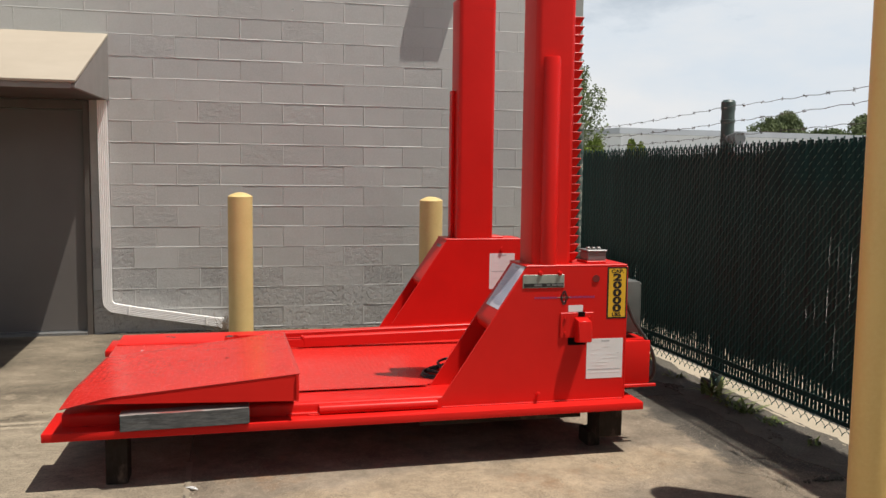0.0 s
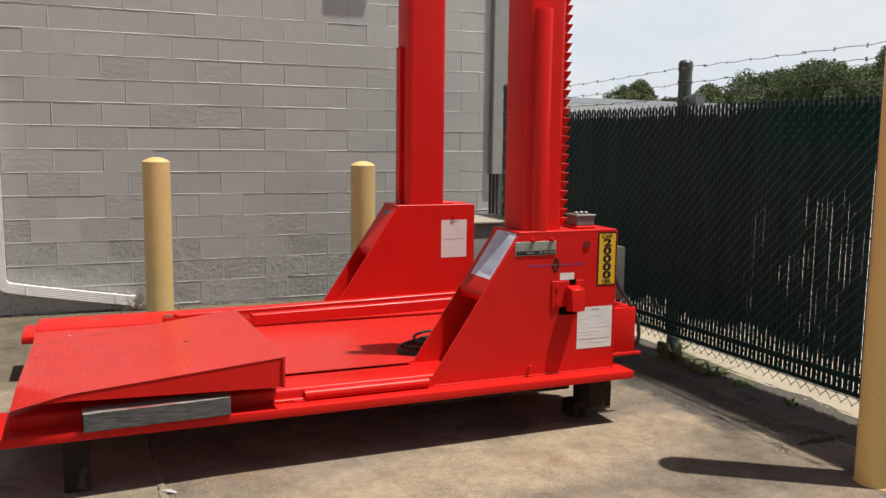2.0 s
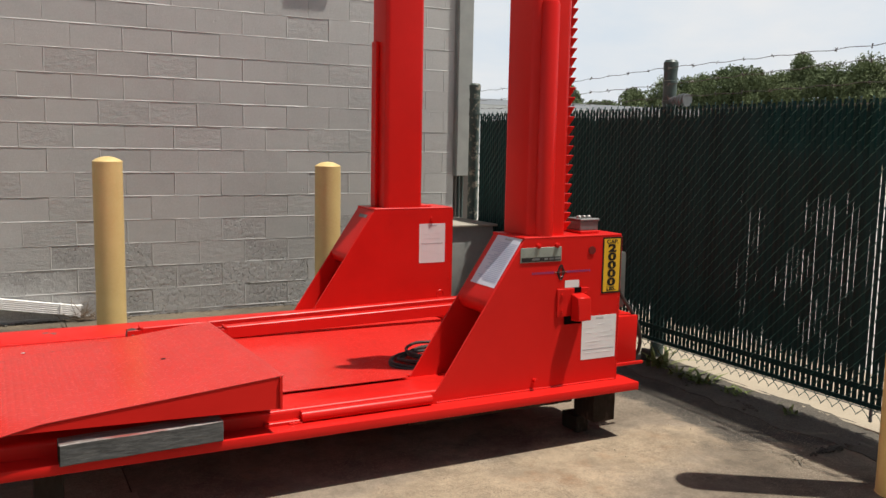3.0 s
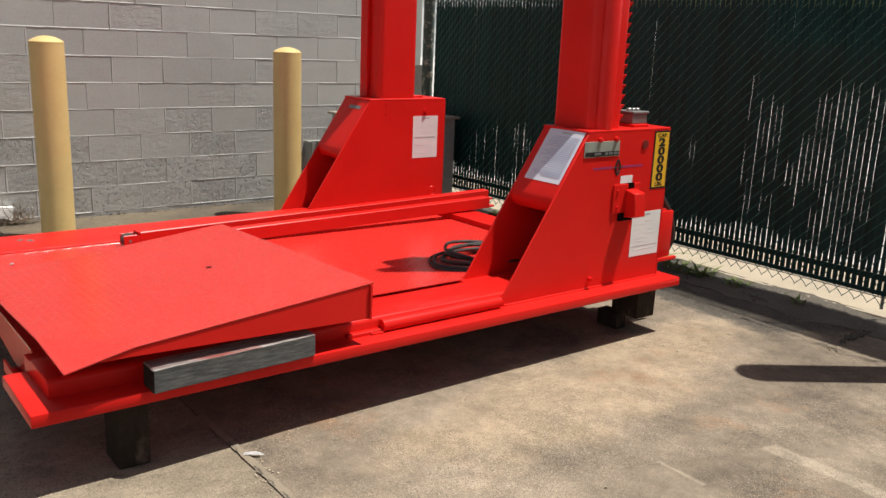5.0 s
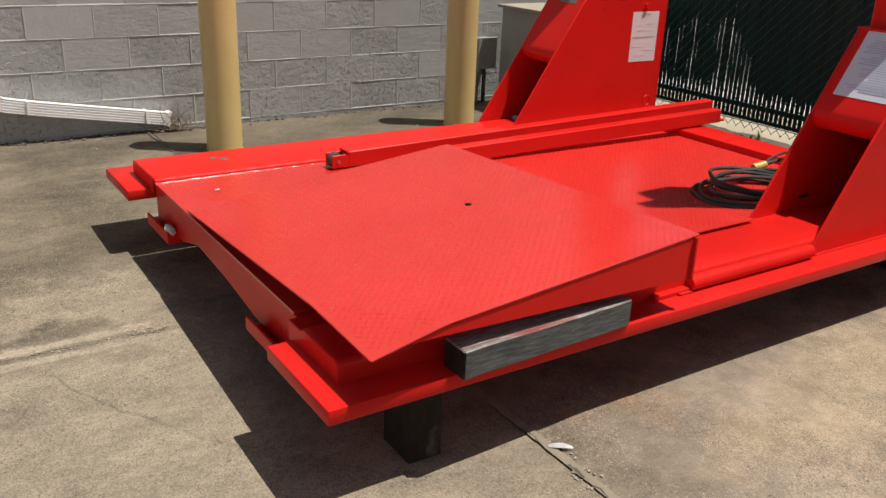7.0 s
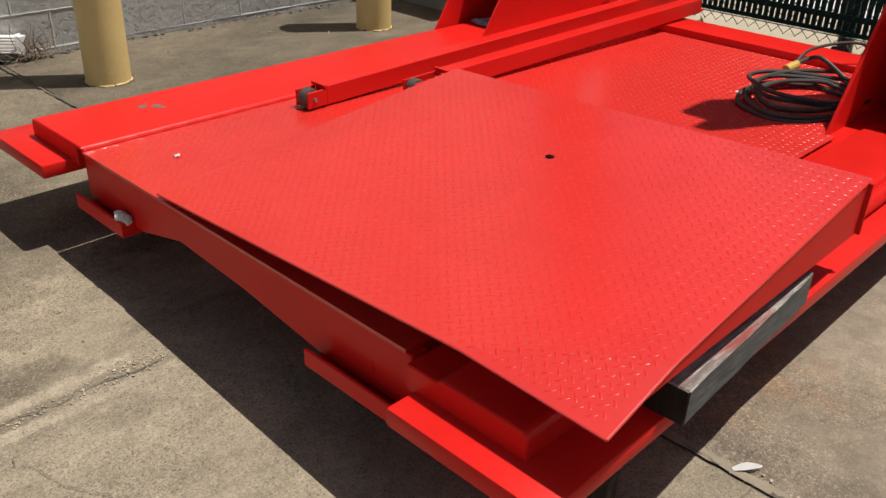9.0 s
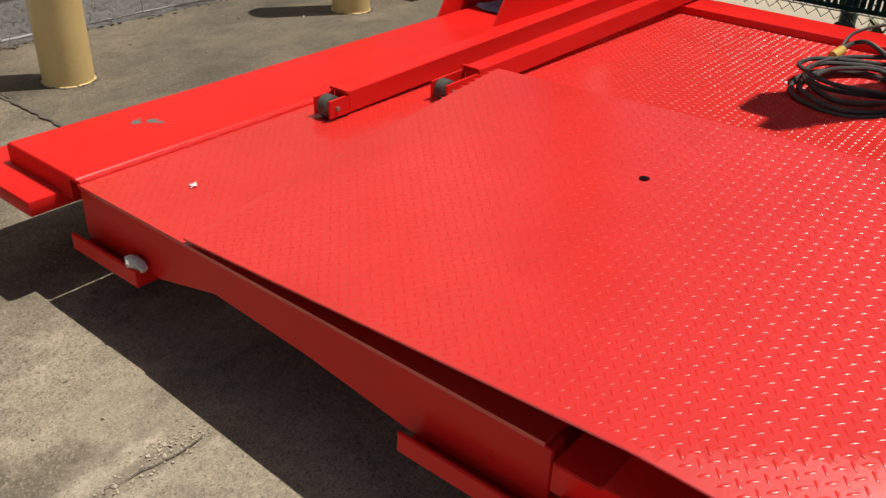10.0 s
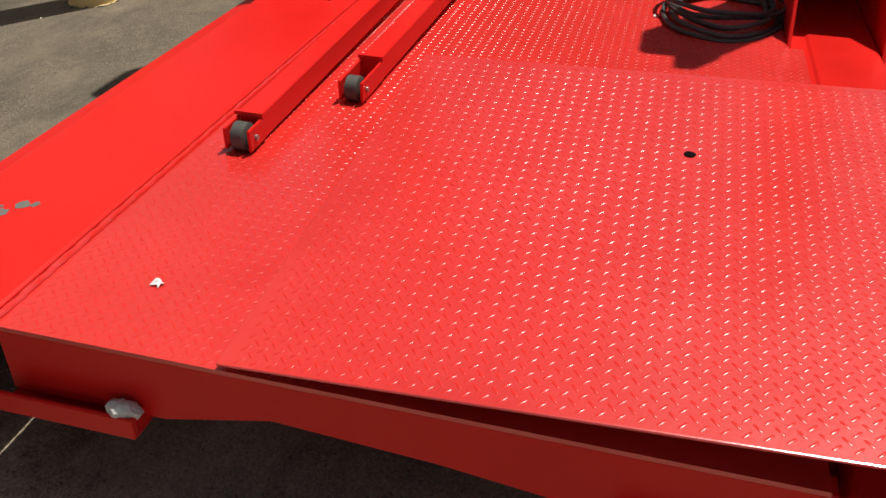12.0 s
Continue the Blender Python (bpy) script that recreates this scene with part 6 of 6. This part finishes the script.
def chips(name, label, spots, mats, seed):
    """Loose flat crumbs, each an uneven lump, lying on the paving."""
    r = random.Random(seed)
    bm = bmesh.new()
    for x, y, s in spots:
        m = Matrix.Translation((x, y, ground(x, y) + 0.002 + s * 0.08)) @ Euler((r.uniform(-0.4, 0.4), r.uniform(-0.4, 0.4), r.random() * 6)).to_matrix().to_4x4() @ Matrix.Diagonal((s, s * r.uniform(0.5, 0.9), s * r.uniform(0.15, 0.35), 1))
        out = bmesh.ops.create_icosphere(bm, subdivisions=1, radius=1.0, matrix=m)
        for v in out["verts"]:
            v.co += Vector((r.uniform(-1, 1), r.uniform(-1, 1), r.uniform(-0.5, 0.5))) * s * 0.22
    return solid(name, bm, mats, (spots[0][0], spots[0][1], ground(spots[0][0], spots[0][1])), label, "rubble", kind="stuff", smooth=0)


spots = [(rnd.uniform(-1.5, -0.98), 5.806 + rnd.gauss(0, 0.014), rnd.uniform(0.002, 0.005) if rnd.random() < 0.95 else rnd.uniform(0.006, 0.010)) for _ in range(90)]
spots += [(rnd.uniform(-1.15, -0.99), 5.83 + rnd.gauss(0, 0.022), rnd.uniform(0.002, 0.006)) for _ in range(50)]
chips("mortar_crumbs", "crumbled pale mortar along a joint", spots, KERB, 61)
spots = [(rnd.uniform(-1.3, 3.2), 8.79 - abs(rnd.gauss(0, 0.022)), rnd.uniform(0.003, 0.009)) for _ in range(120)]
chips("wall_foot_rubble", "grey crumbs of mortar along the wall's foot", spots, MORTAR_SMOOTH, 62)
spots = [(rnd.gauss(-0.12, 0.10) if rnd.random() < 0.5 else rnd.uniform(-1.3, 2.6), 8.785 - abs(rnd.gauss(0, 0.03)), rnd.uniform(0.005, 0.018)) for _ in range(200)]
spots += [(rnd.uniform(-1.25, -0.05), 8.788 - abs(rnd.gauss(0, 0.022)), rnd.uniform(0.008, 0.022)) for _ in range(110)]
chips("dark_debris", "dark soil and dead leaves along the wall's foot", spots, EARTH, 63)
spots = [(2.84 + rnd.gauss(0, 0.06), 3.93 + rnd.gauss(0, 0.03), rnd.uniform(0.002, 0.006)) for _ in range(60)] + [(3.47 + rnd.gauss(0, 0.02), rnd.uniform(3.6, 6.6), rnd.uniform(0.004, 0.016)) for _ in range(150)]
chips("broken_concrete", "pale crumbs of broken concrete near the fence", spots, MORTAR_PALE, 64)
spots = [(bx + 0.122 * math.cos(t) + rnd.gauss(0, 0.008), by + 0.122 * math.sin(t) + rnd.gauss(0, 0.008), rnd.uniform(0.004, 0.011)) for bx, by in ((0.033, 8.15), (1.829, 8.13)) for t in (rnd.uniform(0, 6.28) for _ in range(45))]
chips("bollard_dirt", "dark soil gathered round the bollards' feet", spots, EARTH, 67)
spots = [(-0.265 + rnd.gauss(0, 0.018), rnd.gauss(4.36, 0.07) if rnd.random() < 0.6 else rnd.uniform(3.4, 4.6), rnd.uniform(0.002, 0.006)) for _ in range(80)]
chips("joint_crumbs", "pale grit along the slab joint", spots, KERB, 65)
twigs = bmesh.new()
for _ in range(60):
    x, y, a, ln = -0.12 + rnd.gauss(0, 0.06), 8.735 + rnd.gauss(0, 0.025), rnd.uniform(0, 6.28), rnd.uniform(0.04, 0.11)
    p = Vector((x, min(y, 8.778), ground(x, y) + rnd.uniform(0.004, 0.03)))
    rise = rnd.uniform(0.0, 1.5)
    for k in range(3):
        q = p + Vector((ln * 0.5 * math.cos(a), 0.25 * ln * math.sin(a), ln * 0.5 * rise))
        q.y, q.z = min(q.y, 8.784), max(q.z, ground(q.x, q.y) + 0.003)
        rod(p, q, 0.0024 - 0.0005 * k, 4, bm=twigs)
        p, a, rise = q, a + rnd.uniform(-0.6, 0.6), rise + rnd.uniform(-0.5, 0.2)
solid("dead_twigs", twigs, TWIG, (-0.15, 8.74, ground(-0.15, 8.74)), "tangle of thin dead twigs at the downspout's end", "twigs", kind="stuff", smooth=0)

# blocks of the wall, shared shapes
def block_mesh(w, mat, seed):
    """One painted block: a nearly flat face with softly worn, uneven edges."""
    bm = bmesh.new()
    nx, nz = max(3, round(w / 0.034)), 6
    grid2 = []
    for i in range(nx + 1):
        col = []
        for j in range(nz + 1):
            u, v = i / nx, j / nz
            x, z = (u - 0.5) * w, v * COURSE
            y = 0.0012 * noise.noise(Vector((x * 9, z * 9, seed * 3.7)))
            col.append([x, y, z])
        grid2.append(col)

    def wob(a, k):
        return noise.noise(Vector((a * 17, k * 5.1, seed * 1.93)))
    inner = []
    for i in range(nx + 1):
        col = []
        for j in range(nz + 1):
            x, y, z = grid2[i][j]
            if i == 0:
                x += 0.0020 + 0.0012 * wob(z, 1)
            if i == nx:
                x -= 0.0025 + 0.0015 * wob(z, 2)
            if j == 0:
                z += 0.0020 + 0.0012 * wob(x, 3)
            if j == nz:
                z -= 0.0025 + 0.0015 * wob(x, 4)
            col.append(bm.verts.new((x, y, z)))
        inner.append(col)
    for i in range(nx):
        for j in range(nz):
            bm.faces.new((inner[i][j], inner[i + 1][j], inner[i + 1][j + 1], inner[i][j + 1]))
    # sloped borders down into the joint
    loop = [inner[i][0] for i in range(nx + 1)] + [inner[nx][j] for j in range(1, nz + 1)] + [inner[i][nz] for i in range(nx - 1, -1, -1)] + [inner[0][j] for j in range(nz - 1, 0, -1)]
    outer = []
    for v in loop:
        x = -w / 2 + 0.0003 if v.co.x < -w / 2 + 0.005 else w / 2 - 0.0003 if v.co.x > w / 2 - 0.005 else v.co.x
        z = 0.0003 if v.co.z < 0.005 else COURSE - 0.0003 if v.co.z > COURSE - 0.005 else v.co.z
        outer.append(bm.verts.new((x, 0.0030, z)))
    k = len(loop)
    for i in range(k):
        bm.faces.new((loop[i], outer[i], outer[(i + 1) % k], loop[(i + 1) % k]))
    bmesh.ops.recalc_face_normals(bm, faces=bm.faces)
    if sum(f.normal.y * f.calc_area() for f in bm.faces) > 0:
        bmesh.ops.reverse_faces(bm, faces=bm.faces)
    return finish("block", bm, mat, 25)


shapes = {}
rnd = random.Random(77)
spare = bmesh.new()
for c in range(-1, int((WALL_TOP - Z0) / COURSE)):
    z = Z0 + c * COURSE
    phase = -0.154 if c % 2 else -0.154 + BLOCK_W / 2
    k0 = int((WALL_X0 - phase) / BLOCK_W) - 1
    for k in range(k0, k0 + 30):
        a, b = phase + k * BLOCK_W, phase + (k + 1) * BLOCK_W
        a, b = max(a, WALL_X0), min(b, WALL_X1)
        if z < DOOR_TOP - 0.02:
            if a >= DOOR_X0 - 0.001 and b <= DOOR_X1 + 0.001:
                continue
            if a < DOOR_X1 < b:
                a = DOOR_X1
            if a < DOOR_X0 < b:
                b = DOOR_X0
        if b - a < 0.05:
            continue
        off = rnd.uniform(-0.0016, 0.0014)
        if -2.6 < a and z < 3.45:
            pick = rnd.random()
            # the lower the course, the oftener it takes the darker rough paint
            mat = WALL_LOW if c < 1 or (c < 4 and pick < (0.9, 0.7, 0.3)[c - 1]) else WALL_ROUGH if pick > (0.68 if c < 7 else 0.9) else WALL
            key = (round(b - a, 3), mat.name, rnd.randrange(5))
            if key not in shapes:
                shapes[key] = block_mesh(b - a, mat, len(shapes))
            ob = new("block", shapes[key])
            ob.parent = wall_north
            ob.location = Vector(((a + b) / 2, FACE + off, z)) - Vector(wall_north.location)
        else:
            block(spare, a + 0.004, b - 0.004, FACE + off, FACE + 0.05, z + 0.004, z + COURSE - 0.004)
# thick painted mortar that stands proud along the joints, in uneven runs
jv, jf = [], []


def bead(points, upright, seed):
    """A ridge of mortar along points (x, z) on the wall's face; its upper or right flank is the broader one."""
    first = len(jv)
    for i, (x, z) in enumerate(points):
        h = (0.0036 if upright else 0.0023) + 0.0016 * noise.noise(Vector((x * 6.0, z * 6.0, seed))) + 0.0012 * noise.noise(Vector((x * 60, z * 60, seed + 3)))
        drift = 0.0020 * noise.noise(Vector((x * 23, z * 23, seed + 7)))
        h = max(h, -0.0010)
        for off, out in ((-0.0045, 0.0016), (-0.0020, -h * 0.85), (0.0008, -h), (0.0088, 0.0016)):
            jv.append((x + off + drift, FACE + out, z) if upright else (x, FACE + out, z + off + drift))
    for i in range(len(points) - 1):
        for k in range(3):
            a = first + 4 * i + k
            jf.append((a, a + 4, a + 5, a + 1) if not upright else (a, a + 1, a + 5, a + 4))


for c in range(0, 17):
    z = Z0 + c * COURSE
    for xa, xb in ((-2.6, DOOR_X0 - 0.01), (DOOR_X1 + 0.01, WALL_X1)) if z < DOOR_TOP else ((-2.6, WALL_X1),):
        k = max(2, int((xb - xa) / 0.02))
        bead([(xa + (xb - xa) * i / k, z) for i in range(k + 1)], False, 11.0 + c)
    phase = -0.154 if c % 2 else -0.154 + BLOCK_W / 2
    for k in range(-7, 9):
        x = phase + k * BLOCK_W
        if x > WALL_X1 - 0.05 or x < -2.6 or (z < DOOR_TOP and DOOR_X0 - 0.02 < x < DOOR_X1 + 0.02) or rnd.random() < 0.28:
            continue
        bead([(x, z + 0.006 + (COURSE - 0.012) * i / 11) for i in range(12)], True, 50.0 + c * 1.7 + k)
jm = bpy.data.meshes.new("joint_mortar")
jm.from_pydata(jv, [], jf)
jm.transform(Matrix.Translation(-Vector(wall_north.location)))
jm.materials.append(WALL)
joint_ob = new("joint_mortar", jm)
joint_ob.parent = wall_north
tagged(joint_ob, "thick grey painted mortar standing proud of the blocks", kind="stuff")
spare_ob = part("far_blocks", spare, WALL, wall_north, smooth=0)
tagged(spare_ob, kind="stuff")
